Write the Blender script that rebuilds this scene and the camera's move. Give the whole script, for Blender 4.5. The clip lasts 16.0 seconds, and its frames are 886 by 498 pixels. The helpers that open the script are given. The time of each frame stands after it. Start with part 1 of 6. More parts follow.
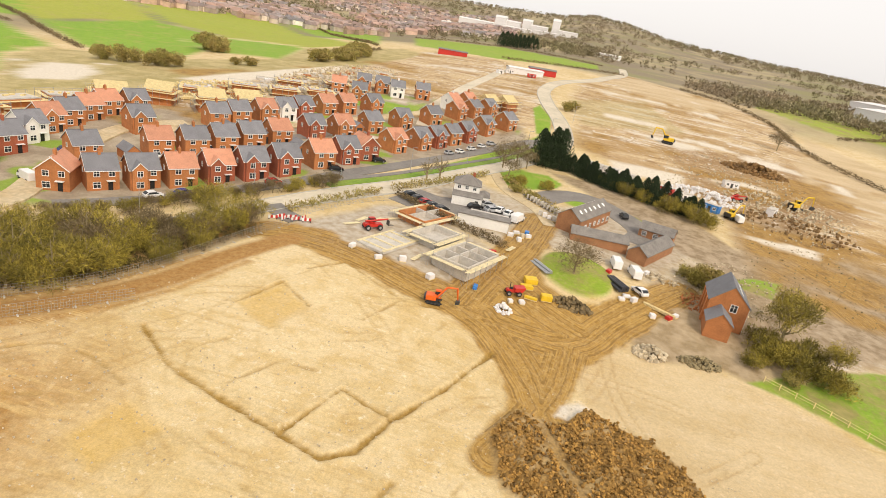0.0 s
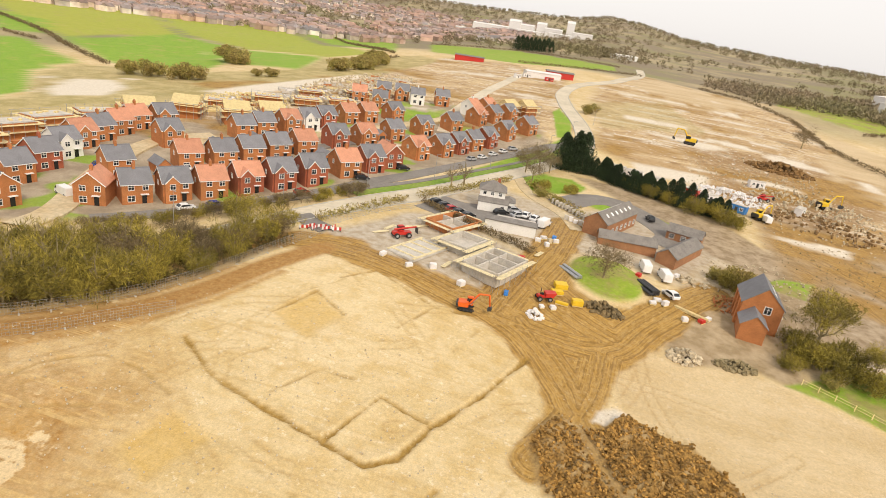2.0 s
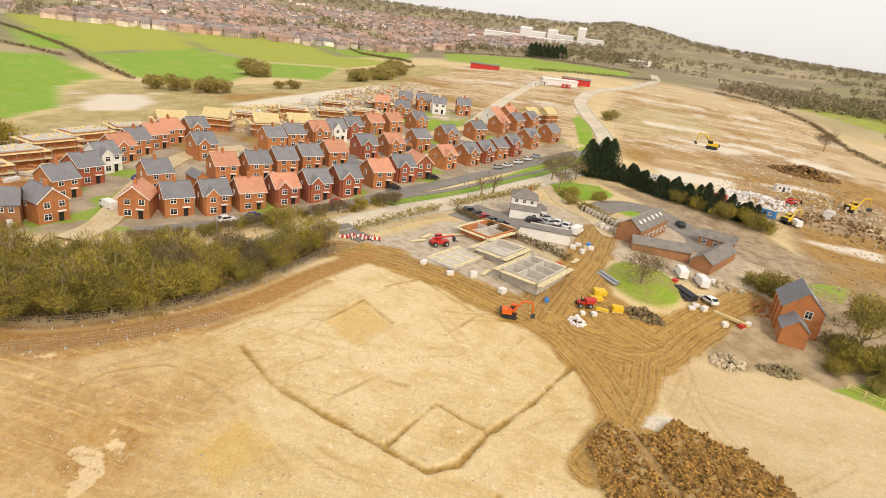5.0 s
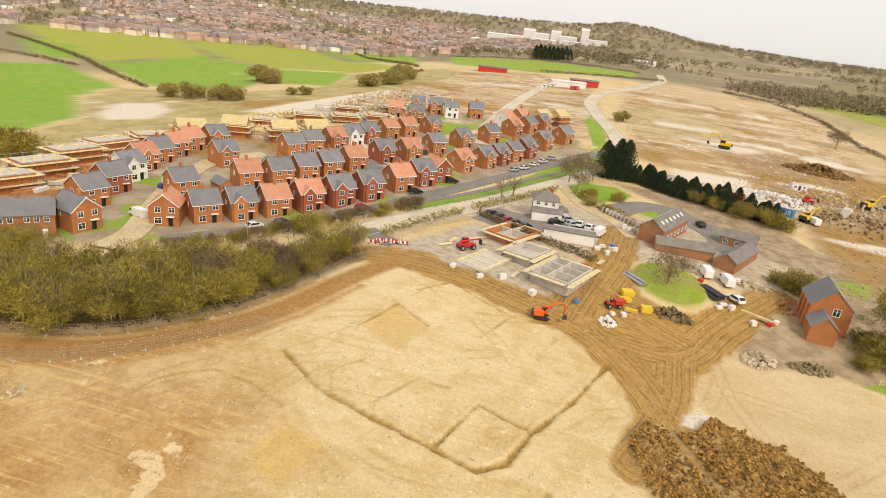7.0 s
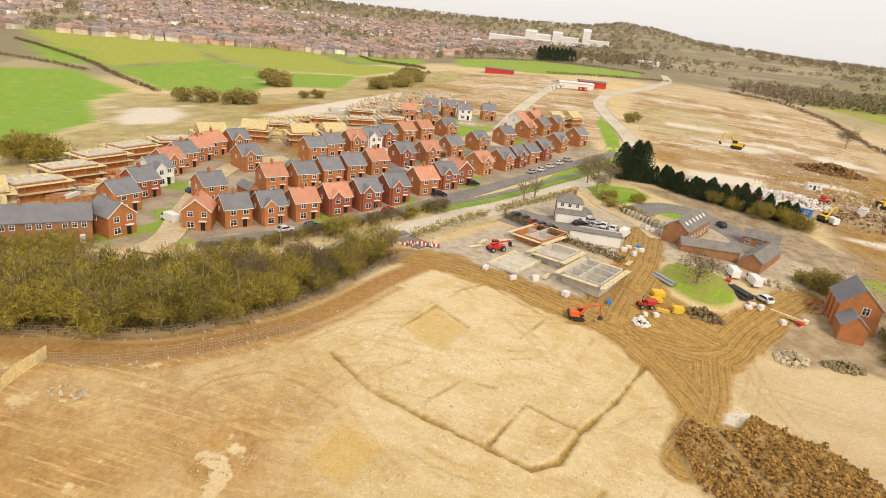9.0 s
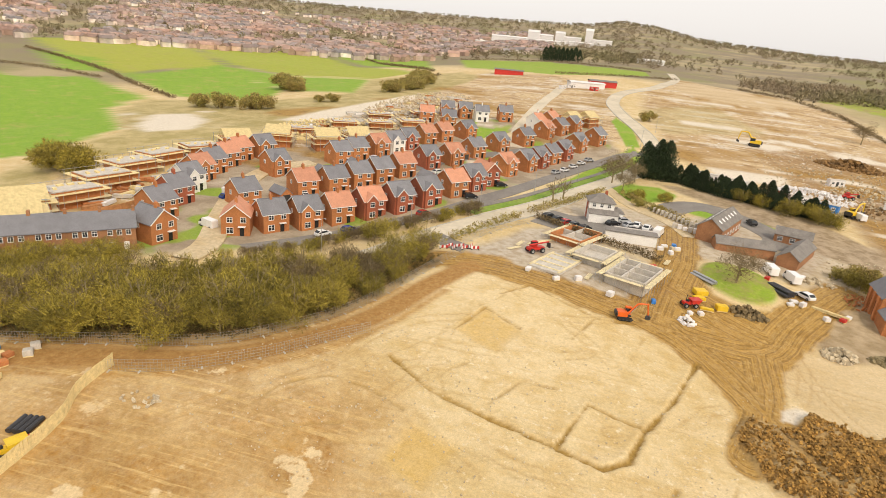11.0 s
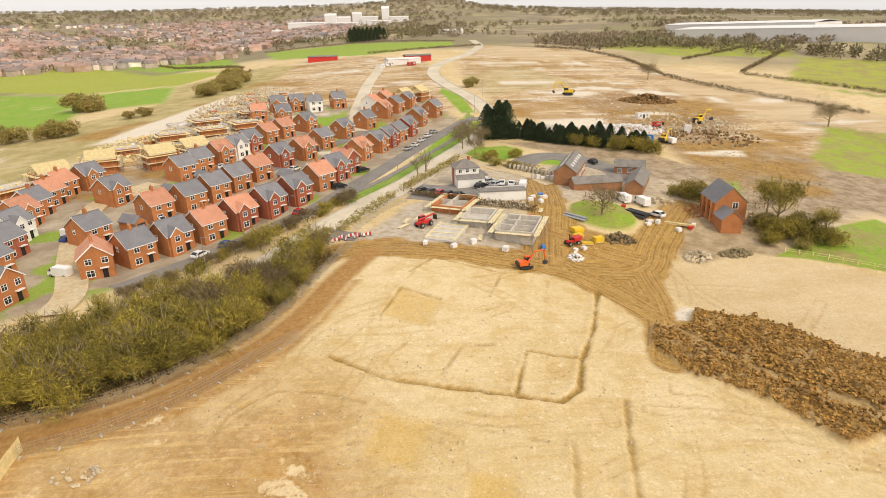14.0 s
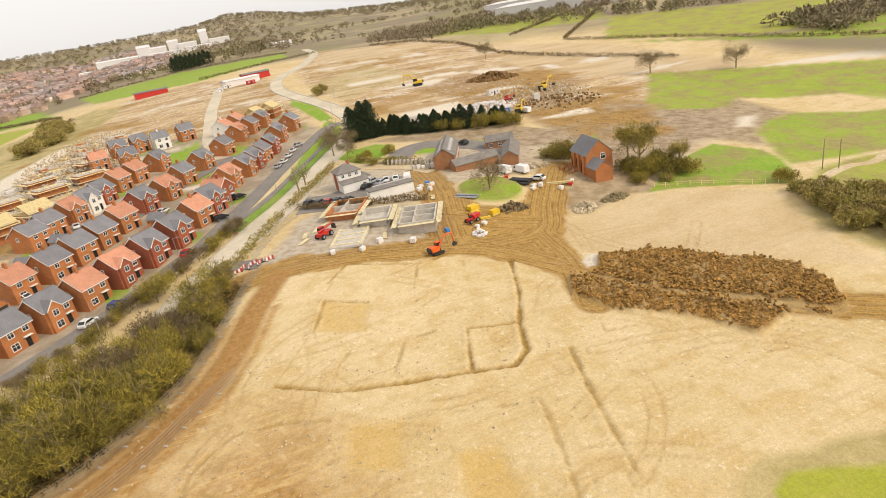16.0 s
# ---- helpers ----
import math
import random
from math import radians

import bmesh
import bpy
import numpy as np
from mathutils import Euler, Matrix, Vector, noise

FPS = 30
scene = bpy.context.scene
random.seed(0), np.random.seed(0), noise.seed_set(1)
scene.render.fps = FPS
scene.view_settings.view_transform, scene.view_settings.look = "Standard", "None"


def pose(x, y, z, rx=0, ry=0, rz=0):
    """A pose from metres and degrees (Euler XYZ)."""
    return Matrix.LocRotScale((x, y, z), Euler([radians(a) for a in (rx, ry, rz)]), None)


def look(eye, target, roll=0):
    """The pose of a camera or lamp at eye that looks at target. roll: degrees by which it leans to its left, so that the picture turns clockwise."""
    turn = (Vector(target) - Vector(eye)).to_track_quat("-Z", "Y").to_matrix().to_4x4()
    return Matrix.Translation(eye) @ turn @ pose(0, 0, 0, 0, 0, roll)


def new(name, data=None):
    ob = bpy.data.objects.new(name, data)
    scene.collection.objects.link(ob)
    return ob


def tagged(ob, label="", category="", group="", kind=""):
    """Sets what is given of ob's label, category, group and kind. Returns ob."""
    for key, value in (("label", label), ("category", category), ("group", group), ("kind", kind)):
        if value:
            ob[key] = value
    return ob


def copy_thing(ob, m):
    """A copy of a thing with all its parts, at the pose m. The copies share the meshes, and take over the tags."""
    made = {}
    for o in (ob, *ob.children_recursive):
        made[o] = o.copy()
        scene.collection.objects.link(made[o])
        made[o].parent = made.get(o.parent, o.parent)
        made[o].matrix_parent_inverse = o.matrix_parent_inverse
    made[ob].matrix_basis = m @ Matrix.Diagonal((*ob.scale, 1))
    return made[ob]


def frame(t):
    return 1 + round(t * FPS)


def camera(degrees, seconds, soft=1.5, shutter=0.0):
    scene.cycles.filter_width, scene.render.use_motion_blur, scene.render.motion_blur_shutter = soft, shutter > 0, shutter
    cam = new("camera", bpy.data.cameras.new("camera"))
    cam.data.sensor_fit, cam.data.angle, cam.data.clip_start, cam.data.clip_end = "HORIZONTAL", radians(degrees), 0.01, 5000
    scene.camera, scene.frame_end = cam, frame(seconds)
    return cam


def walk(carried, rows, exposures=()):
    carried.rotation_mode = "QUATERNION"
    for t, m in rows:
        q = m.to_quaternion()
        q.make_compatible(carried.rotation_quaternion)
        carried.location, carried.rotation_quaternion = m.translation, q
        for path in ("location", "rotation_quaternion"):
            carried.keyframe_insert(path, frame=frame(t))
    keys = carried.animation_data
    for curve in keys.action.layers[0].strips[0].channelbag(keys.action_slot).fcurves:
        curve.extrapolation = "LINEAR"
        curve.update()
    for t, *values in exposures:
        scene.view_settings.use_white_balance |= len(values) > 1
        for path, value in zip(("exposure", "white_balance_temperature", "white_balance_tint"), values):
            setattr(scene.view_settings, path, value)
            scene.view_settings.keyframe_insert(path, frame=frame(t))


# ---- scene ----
cam = camera(74.2, 16.0, 0.6)
PATH = [
    (0, (-1.33, -0.83, 48.33), (-13.27, 91.85, 12.71), 10.54),
    (0.5, (-1.90, -0.94, 48.36), (-14.70, 91.63, 12.78), 9.78),
    (1, (-2.45, -1.21, 48.46), (-15.89, 91.29, 12.91), 9.52),
    (1.5, (-3.12, -1.57, 48.53), (-17.31, 90.84, 13.04), 9.26),
    (2, (-3.86, -1.83, 48.58), (-18.75, 90.53, 13.24), 8.89),
    (2.5, (-4.52, -2.17, 48.63), (-19.95, 90.19, 13.53), 8.62),
    (3, (-5.31, -2.59, 48.65), (-20.84, 89.79, 13.64), 8.83),
    (3.5, (-6.21, -3.04, 48.70), (-22.23, 89.32, 13.86), 8.45),
    (4, (-7.16, -3.52, 48.66), (-23.63, 88.81, 13.96), 8.18),
    (6.5, (-12.90, -6.23, 48.52), (-30.45, 86.10, 14.36), 7.04),
    (7, (-14.11, -6.92, 48.55), (-31.82, 85.41, 14.45), 6.84),
    (7.5, (-15.58, -7.64, 48.54), (-33.18, 84.74, 14.53), 6.84),
    (8, (-17.09, -8.35, 48.60), (-34.80, 83.99, 14.54), 6.74),
    (8.5, (-18.69, -9.13, 48.68), (-36.49, 83.21, 14.64), 6.55),
    (9, (-20.54, -9.81, 48.59), (-38.29, 82.57, 14.66), 6.44),
    (11.5, (-30.84, -12.67, 48.02), (-48.98, 79.71, 14.29), 5.47),
    (12, (-32.82, -13.12, 47.91), (-50.50, 79.35, 14.18), 5.84),
    (12.5, (-34.62, -13.46, 47.78), (-49.46, 79.52, 14.12), 5.39),
    (13, (-36.66, -13.78, 47.63), (-45.80, 79.90, 13.84), 4.10),
    (13.5, (-38.47, -14.25, 47.60), (-41.02, 79.66, 13.34), 1.47),
    (14, (-40.40, -14.32, 47.46), (-31.63, 78.85, 12.23), -1.39),
    (14.5, (-42.20, -14.30, 47.32), (-22.90, 76.86, 11.03), -3.39),
    (15, (-44.44, -14.16, 47.34), (-16.36, 74.24, 9.96), -6.10),
    (15.5, (-46.11, -14.11, 47.37), (-18.52, 74.58, 10.32), -9.87),
    (16, (-47.83, -13.80, 47.23), (-18.59, 74.37, 10.21), -10.04),
]
walk(cam, [(t, look(eye, target, roll)) for t, eye, target, roll in PATH], [(0.0, -0.03, 7250, 13), (3.0, -0.06, 7300, 13), (6.5, -0.12, 7400, 13), (9.0, -0.13, 7400, 13), (12.5, -0.06, 7300, 13), (16.0, -0.1, 7250, 13)])

# ---- world, sun ----
world = bpy.data.worlds.new("overcast_sky")
scene.world = world
world.use_nodes = True
wn, wl = world.node_tree.nodes, world.node_tree.links
wn.clear()
sky = wn.new("ShaderNodeTexSky")
sky.sky_type, sky.sun_disc = "NISHITA", False
sky.sun_elevation, sky.sun_rotation = radians(38), radians(140)
sky.dust_density = 4.0
hsv = wn.new("ShaderNodeHueSaturation")
hsv.inputs["Saturation"].default_value = 0.3
skyb = wn.new("ShaderNodeBackground")
skyb.inputs["Strength"].default_value = 0.05
cloud = wn.new("ShaderNodeBackground")
cloud.inputs["Color"].default_value = (0.935, 0.97, 1.02, 1)
cloud.inputs["Strength"].default_value = 0.86
addw = wn.new("ShaderNodeAddShader")
wout = wn.new("ShaderNodeOutputWorld")
wl.new(sky.outputs[0], hsv.inputs["Color"])
wl.new(hsv.outputs[0], skyb.inputs["Color"])
wl.new(skyb.outputs[0], addw.inputs[0])
wl.new(cloud.outputs[0], addw.inputs[1])
wl.new(addw.outputs[0], wout.inputs["Surface"])

sun = new("sun", bpy.data.lights.new("sun", "SUN"))
sun.data.energy, sun.data.angle, sun.data.color = 1.75, radians(7), (1.0, 0.91, 0.76)
sun.matrix_basis = look((60, -70, 80), (0, 0, 0))


# ---- materials ----
def material(name, color, rough=0.85, scale=1.0, var=0.25, bump=0.15, metal=0.0, second=None, island=0.0, objrand=0.0, fine=9.0):
    """Base colour with coarse and fine mottling, optional second colour in patches, and fine relief."""
    m = bpy.data.materials.new(name)
    m.use_nodes = True
    n, l = m.node_tree.nodes, m.node_tree.links
    b = n["Principled BSDF"]
    b.inputs["Roughness"].default_value, b.inputs["Metallic"].default_value = rough, metal
    geo, tc = n.new("ShaderNodeNewGeometry"), n.new("ShaderNodeTexCoord")
    big, small = n.new("ShaderNodeTexNoise"), n.new("ShaderNodeTexNoise")
    big.inputs["Scale"].default_value, small.inputs["Scale"].default_value = scale, scale * fine
    big.inputs["Detail"].default_value = small.inputs["Detail"].default_value = 4
    l.new(geo.outputs["Position"], big.inputs["Vector"])
    l.new(geo.outputs["Position"], small.inputs["Vector"])
    mix = n.new("ShaderNodeMix")
    mix.data_type = "RGBA"
    c2 = second or tuple(c * (1 - var) for c in color)
    mix.inputs["A"].default_value, mix.inputs["B"].default_value = (*color, 1), (*c2, 1)
    ramp = n.new("ShaderNodeMapRange")
    ramp.inputs["From Min"].default_value, ramp.inputs["From Max"].default_value = 0.38, 0.66
    l.new(big.outputs[0], ramp.inputs["Value"])
    l.new(ramp.outputs[0], mix.inputs["Factor"])
    hs = n.new("ShaderNodeHueSaturation")
    l.new(mix.outputs["Result"], hs.inputs["Color"])
    val = n.new("ShaderNodeMapRange")
    val.inputs["From Min"].default_value, val.inputs["From Max"].default_value = 0.3, 0.7
    val.inputs["To Min"].default_value, val.inputs["To Max"].default_value = 1 - var, 1 + var
    l.new(small.outputs[0], val.inputs["Value"])
    last = val.outputs[0]
    for amount, socket in ((island, geo.outputs["Random Per Island"]), (objrand, None)):
        if amount:
            if socket is None:
                socket = n.new("ShaderNodeObjectInfo").outputs["Random"]
            r = n.new("ShaderNodeMapRange")
            r.inputs["To Min"].default_value, r.inputs["To Max"].default_value = 1 - amount, 1 + amount
            l.new(socket, r.inputs["Value"])
            mu = n.new("ShaderNodeMath")
            mu.operation = "MULTIPLY"
            l.new(last, mu.inputs[0])
            l.new(r.outputs[0], mu.inputs[1])
            last = mu.outputs[0]
    l.new(last, hs.inputs["Value"])
    l.new(hs.outputs[0], b.inputs["Base Color"])
    if bump:
        bp = n.new("ShaderNodeBump")
        bp.inputs["Strength"].default_value, bp.inputs["Distance"].default_value = bump, 0.05
        l.new(small.outputs[0], bp.inputs["Height"])
        l.new(bp.outputs[0], b.inputs["Normal"])
    return m


BRICK = material("orange_red_brick", (0.48, 0.185, 0.066), 0.9, 0.6, 0.18, 0.2, objrand=0.12)
BRICK_DARK = material("dark_red_brick", (0.37, 0.105, 0.052), 0.9, 0.6, 0.18, 0.2, objrand=0.1)
BRICK_BUFF = material("weathered_brown_brick", (0.36, 0.17, 0.08), 0.9, 0.5, 0.22, 0.2)
RENDER_WHITE = material("white_render", (0.78, 0.76, 0.72), 0.85, 0.4, 0.06, 0.05)
SLATE = material("grey_slate", (0.20, 0.20, 0.215), 0.7, 0.5, 0.14, 0.2, objrand=0.1)
TILE_RED = material("terracotta_tile", (0.56, 0.26, 0.16), 0.8, 0.6, 0.14, 0.2, objrand=0.1)
SLATE_OLD = material("weathered_slate", (0.23, 0.21, 0.19), 0.85, 0.5, 0.25, 0.2)
UPVC = material("white_plastic", (0.82, 0.82, 0.80), 0.4, 1.0, 0.04, 0.0)
TIMBER = material("pale_new_timber", (0.68, 0.55, 0.28), 0.8, 1.5, 0.2, 0.1, island=0.2)
TIMBER_FENCE = material("fence_timber", (0.42, 0.20, 0.085), 0.85, 1.0, 0.25, 0.1, island=0.2)
BOARD = material("scaffold_board", (0.64, 0.55, 0.34), 0.85, 1.2, 0.22, 0.1, island=0.2)
STEEL = material("galvanised_steel", (0.45, 0.46, 0.47), 0.45, 2.0, 0.15, 0.0, metal=0.7)
CONCRETE = material("fresh_concrete_block", (0.56, 0.52, 0.46), 0.9, 0.8, 0.18, 0.15)
TARMAC = material("worn_tarmac", (0.23, 0.21, 0.19), 0.9, 0.25, 0.16, 0.1)
ROAD_DUST = material("dusty_road_asphalt", (0.60, 0.53, 0.41), 0.9, 0.08, 0.1, 0.05, second=(0.50, 0.44, 0.33))
TRACK_DUST = material("stone_track_surface", (0.56, 0.46, 0.30), 0.95, 0.12, 0.16, 0.2, second=(0.48, 0.36, 0.2))
KERB = material("concrete_kerb", (0.5, 0.48, 0.43), 0.9, 0.5, 0.12, 0.1)
GRASS = material("mown_grass", (0.15, 0.26, 0.025), 0.95, 0.15, 0.25, 0.2, second=(0.22, 0.28, 0.05))
ORANGE = material("orange_machine_paint", (0.75, 0.13, 0.015), 0.45, 1.0, 0.12, 0.0)
RED = material("red_machine_paint", (0.55, 0.03, 0.02), 0.45, 1.0, 0.12, 0.0)
YELLOW = material("yellow_machine_paint", (0.75, 0.5, 0.03), 0.5, 1.0, 0.12, 0.0)
RUBBER = material("black_rubber", (0.025, 0.025, 0.025), 0.8, 2.0, 0.2, 0.0)
DARK = material("dark_metal", (0.06, 0.06, 0.06), 0.5, 2.0, 0.2, 0.0, metal=0.3)
PIPE_BLACK = material("black_plastic_pipe", (0.035, 0.035, 0.04), 0.4, 2.0, 0.2, 0.0)
WRAP_WHITE = material("white_wrapped_pallet", (0.75, 0.73, 0.72), 0.6, 1.0, 0.1, 0.1)
STONE_PALE = material("pale_rubble_stone", (0.55, 0.46, 0.32), 0.95, 0.8, 0.25, 0.3, island=0.2)
BLUE = material("blue_tarpaulin", (0.04, 0.22, 0.6), 0.5, 1.0, 0.15, 0.1)
BARK = material("grey_brown_bark", (0.30, 0.24, 0.13), 0.95, 1.0, 0.3, 0.2)
TWIG_OLIVE = material("olive_spring_twigs", (0.34, 0.27, 0.042), 0.9, 0.12, 0.3, 0.0, second=(0.165, 0.135, 0.022), island=0.65)
TWIG_BROWN = material("brown_bare_twigs", (0.20, 0.145, 0.07), 0.9, 0.12, 0.3, 0.0, island=0.4)
LEAF_DARK = material("dark_conifer_leaf", (0.034, 0.058, 0.022), 0.9, 0.2, 0.3, 0.0, island=0.5)
LEAF_HEDGE = material("hedge_leaf", (0.33, 0.285, 0.075), 0.9, 0.15, 0.3, 0.0, second=(0.32, 0.235, 0.085), island=0.5)
# far woods: winter brown, paled and greyed in the colour for distance haze
FAR_WOOD = material("hazed_winter_woodland", (0.25, 0.195, 0.125), 0.95, 0.012, 0.2, 0.0, second=(0.19, 0.17, 0.085), island=0.45)
FAR_HOUSE = material("distant_brick", (0.50, 0.34, 0.26), 0.9, 0.02, 0.2, 0.0, second=(0.72, 0.66, 0.6), island=0.4)
FAR_ROOF = material("distant_roof", (0.36, 0.23, 0.18), 0.9, 0.02, 0.2, 0.0, second=(0.26, 0.24, 0.24), island=0.3)
GLASS = bpy.data.materials.new("window_glass")
GLASS.use_nodes = True
gb = GLASS.node_tree.nodes["Principled BSDF"]
gb.inputs["Base Color"].default_value = (0.03, 0.035, 0.04, 1)
gb.inputs["Roughness"].default_value = 0.08
PAINT = {}
for cname, col in (("white", (0.8, 0.8, 0.8)), ("black", (0.02, 0.02, 0.022)), ("red", (0.45, 0.02, 0.02)), ("silver", (0.45, 0.46, 0.48)), ("blue", (0.03, 0.06, 0.25))):
    PAINT[cname] = material(cname + "_car_paint", col, 0.25, 1.0, 0.05, 0.0)


# ---- mesh helpers ----
def part(name, bm, mat, parent=None, label=""):
    me = bpy.data.meshes.new(name)
    bm.to_mesh(me)
    bm.free()
    me.materials.append(mat)
    ob = new(name, me)
    if parent:
        ob.parent = parent
    if label:
        ob["label"] = label
    return ob


def mesh_from(name, verts, faces, mat, parent=None):
    me = bpy.data.meshes.new(name)
    me.from_pydata(verts, [], faces)
    me.materials.append(mat)
    ob = new(name, me)
    if parent:
        ob.parent = parent
    return ob


def box(bm, c, s, rz=0.0, rx=0.0, ry=0.0):
    m = Matrix.Translation(c) @ Euler((radians(rx), radians(ry), radians(rz))).to_matrix().to_4x4() @ Matrix.Diagonal((*s, 1))
    bmesh.ops.create_cube(bm, size=1, matrix=m)


def bevelled(c, s, r=0.05, rz=0.0, rx=0.0):
    bm = bmesh.new()
    box(bm, c, s, rz, rx)
    bmesh.ops.bevel(bm, geom=bm.edges[:], offset=r, segments=2, affect="EDGES")
    return bm


def boxed(c, s, rz=0.0, rx=0.0, ry=0.0):
    bm = bmesh.new()
    box(bm, c, s, rz, rx, ry)
    return bm


def rod(bm, a, b, r0, r1=None, seg=6):
    a, b = Vector(a), Vector(b)
    d = b - a
    m = Matrix.Translation((a + b) / 2) @ d.to_track_quat("Z", "Y").to_matrix().to_4x4()
    bmesh.ops.create_cone(bm, cap_ends=True, segments=seg, radius1=r0, radius2=r0 if r1 is None else r1, depth=d.length, matrix=m)


def rodded(a, b, r0, r1=None, seg=6):
    bm = bmesh.new()
    rod(bm, a, b, r0, r1, seg)
    return bm


def prism(profile, y0, y1):
    """A profile in x, z drawn out along y."""
    bm = bmesh.new()
    a = [bm.verts.new((x, y0, z)) for x, z in profile]
    b = [bm.verts.new((x, y1, z)) for x, z in profile]
    bm.faces.new(a)
    bm.faces.new(b[::-1])
    k = len(profile)
    for i in range(k):
        bm.faces.new((a[i], b[i], b[(i + 1) % k], a[(i + 1) % k]))
    bmesh.ops.recalc_face_normals(bm, faces=bm.faces[:])
    return bm


def turned(bm, rz, at=(0, 0, 0)):
    bm.transform(Matrix.Translation(at) @ Matrix.Rotation(radians(rz), 4, "Z"))
    return bm


# ---- the lie of the land ----
LATTICE = {}


def fbm(x, y, size, octaves=4, seed=0):
    """Smooth lattice noise from -1 to 1, with features of that size in metres."""
    out, amp, total = np.zeros_like(x), 1.0, 0.0
    for o in range(octaves):
        if seed + o not in LATTICE:
            LATTICE[seed + o] = np.random.RandomState(seed + o).rand(256, 256) * 2 - 1
        lat = LATTICE[seed + o]
        u, v = x / size * 2 ** o + 91.7, y / size * 2 ** o + 37.3
        i, j = np.floor(u).astype(int), np.floor(v).astype(int)
        f, g = u - i, v - j
        f, g = f * f * (3 - 2 * f), g * g * (3 - 2 * g)
        i, j = i % 256, j % 256
        i2, j2 = (i + 1) % 256, (j + 1) % 256
        out += amp * ((lat[i, j] * (1 - f) + lat[i2, j] * f) * (1 - g) + (lat[i, j2] * (1 - f) + lat[i2, j2] * f) * g)
        total += amp
        amp *= 0.5
    return out / total


def swell(x, y, a, cx, cy, r):
    return a * np.exp(-((x - cx) ** 2 + (y - cy) ** 2) / (r * r))


# the hills round the horizon: bearing from north, and how high they stand, in degrees
SKYLINE = ([-60, -29, -22, -15, -8, -4, 0, 1.6, 2.8, 4.2, 5.2, 8, 10, 13, 17, 22, 30, 41, 55], [1.5, 1.85, 1.9, 2.0, 2.1, 2.2, 2.32, 2.6, 2.78, 2.6, 2.6, 2.1, 1.85, 1.65, 1.45, 1.3, 0.95, 0.45, 0.3])


def lie(x, y):
    """Height of the smooth ground: a long slope that climbs away to hills round the horizon."""
    x, y = np.asarray(x, float), np.asarray(y, float)
    u, v = np.clip(x, -260, 150) / 100, np.clip(y, 0, 520) / 100
    h = -4.9 - 3.29 * u + 5.83 * v - 2.1 * u * u + 0.95 * u * v + 0.12 * v * v
    h = h + swell(x, y, 2.2, -42, 103, 30) + swell(x, y, -2.6, 17, 90, 26) + swell(x, y, 1.6, 5, 128, 26) + swell(x, y, -2.2, -92, 118, 34)
    h = h + swell(x, y, 1.5, -62, 145, 22) + swell(x, y, 1.5, -75, 52, 25) - swell(x, y, 3.5, -35, 225, 45)
    f = np.clip((y - 520) / 600, 0, 1)
    h = h + 18 * f * f * (3 - 2 * f)
    r = np.hypot(x + 20, y)
    w = np.clip((r - 900) / 1800, 0, 1)
    bearing = np.degrees(np.arctan2(x + 20, np.maximum(y + 10, 1)))
    ridge = 40 + 2700 * np.radians(np.interp(bearing, SKYLINE[0], SKYLINE[1]))
    w = w * w * (3 - 2 * w)
    h = h * (1 - w) + w * ridge + 9 * w * (1 - w) * fbm(x, y, 420, 3, 5)
    return h + 2 * w * fbm(x, y, 160, 2, 8)


def lie1(x, y):
    """The same for one place, quick near by."""
    x, y = float(x), float(y)
    if math.hypot(x + 20, y) < 880 and y < 520:
        u, v = min(max(x, -260), 150) / 100, max(y, 0) / 100
        h = -4.9 - 3.29 * u + 5.83 * v - 2.1 * u * u + 0.95 * u * v + 0.12 * v * v
        for a, cx, cy, r in ((2.2, -42, 103, 30), (-2.6, 17, 90, 26), (1.6, 5, 128, 26), (-2.2, -92, 118, 34), (1.5, -62, 145, 22), (1.5, -75, 52, 25), (-3.5, -35, 225, 45)):
            h += a * math.exp(-((x - cx) ** 2 + (y - cy) ** 2) / (r * r))
        return h
    return float(lie(np.array([float(x)]), np.array([float(y)]))[0])


def spline(pts, step=2.0):
    """A smooth line through plan points."""
    p = [np.array(q, float) for q in pts]
    p = [2 * p[0] - p[1]] + p + [2 * p[-1] - p[-2]]
    out = []
    for a, b, c, d in zip(p, p[1:], p[2:], p[3:]):
        k = max(2, int(np.hypot(*(c - b)) / step))
        for i in range(k):
            t = i / k
            out.append(0.5 * (2 * b + (c - a) * t + (2 * a - 5 * b + 4 * c - d) * t * t + (3 * b - a - 3 * c + d) * t ** 3))
    out.append(p[-2])
    return np.array(out)


def away(x, y, pts):
    """Distance from a line of plan points, and how far along it."""
    best, along, run = np.full(x.shape, 1e9), np.zeros(x.shape), 0.0
    for (ax, ay), (bx, by) in zip(pts, pts[1:]):
        dx, dy = bx - ax, by - ay
        length = math.hypot(dx, dy)
        t = np.clip(((x - ax) * dx + (y - ay) * dy) / (length * length + 1e-9), 0, 1)
        d = np.hypot(x - ax - t * dx, y - ay - t * dy)
        near = d < best
        best = np.where(near, d, best)
        along = np.where(near, run + t * length, along)
        run += length
    return best, along


def inside(x, y, poly, soft=1.0, wander=0.0):
    """1 inside a plan polygon, 0 outside, with an edge that wide."""
    c = np.zeros(x.shape, bool)
    for (ax, ay), (bx, by) in zip(poly, poly[1:] + poly[:1]):
        if ay == by:
            continue
        c ^= ((ay > y) != (by > y)) & (x < (bx - ax) * (y - ay) / (by - ay) + ax)
    d, _ = away(x, y, list(poly) + [poly[0]])
    d = np.where(c, d, -d)
    if wander:
        d = d + wander * fbm(x, y, 6 * wander, 3, 77)
    return np.clip(d / soft + 0.5, 0, 1)


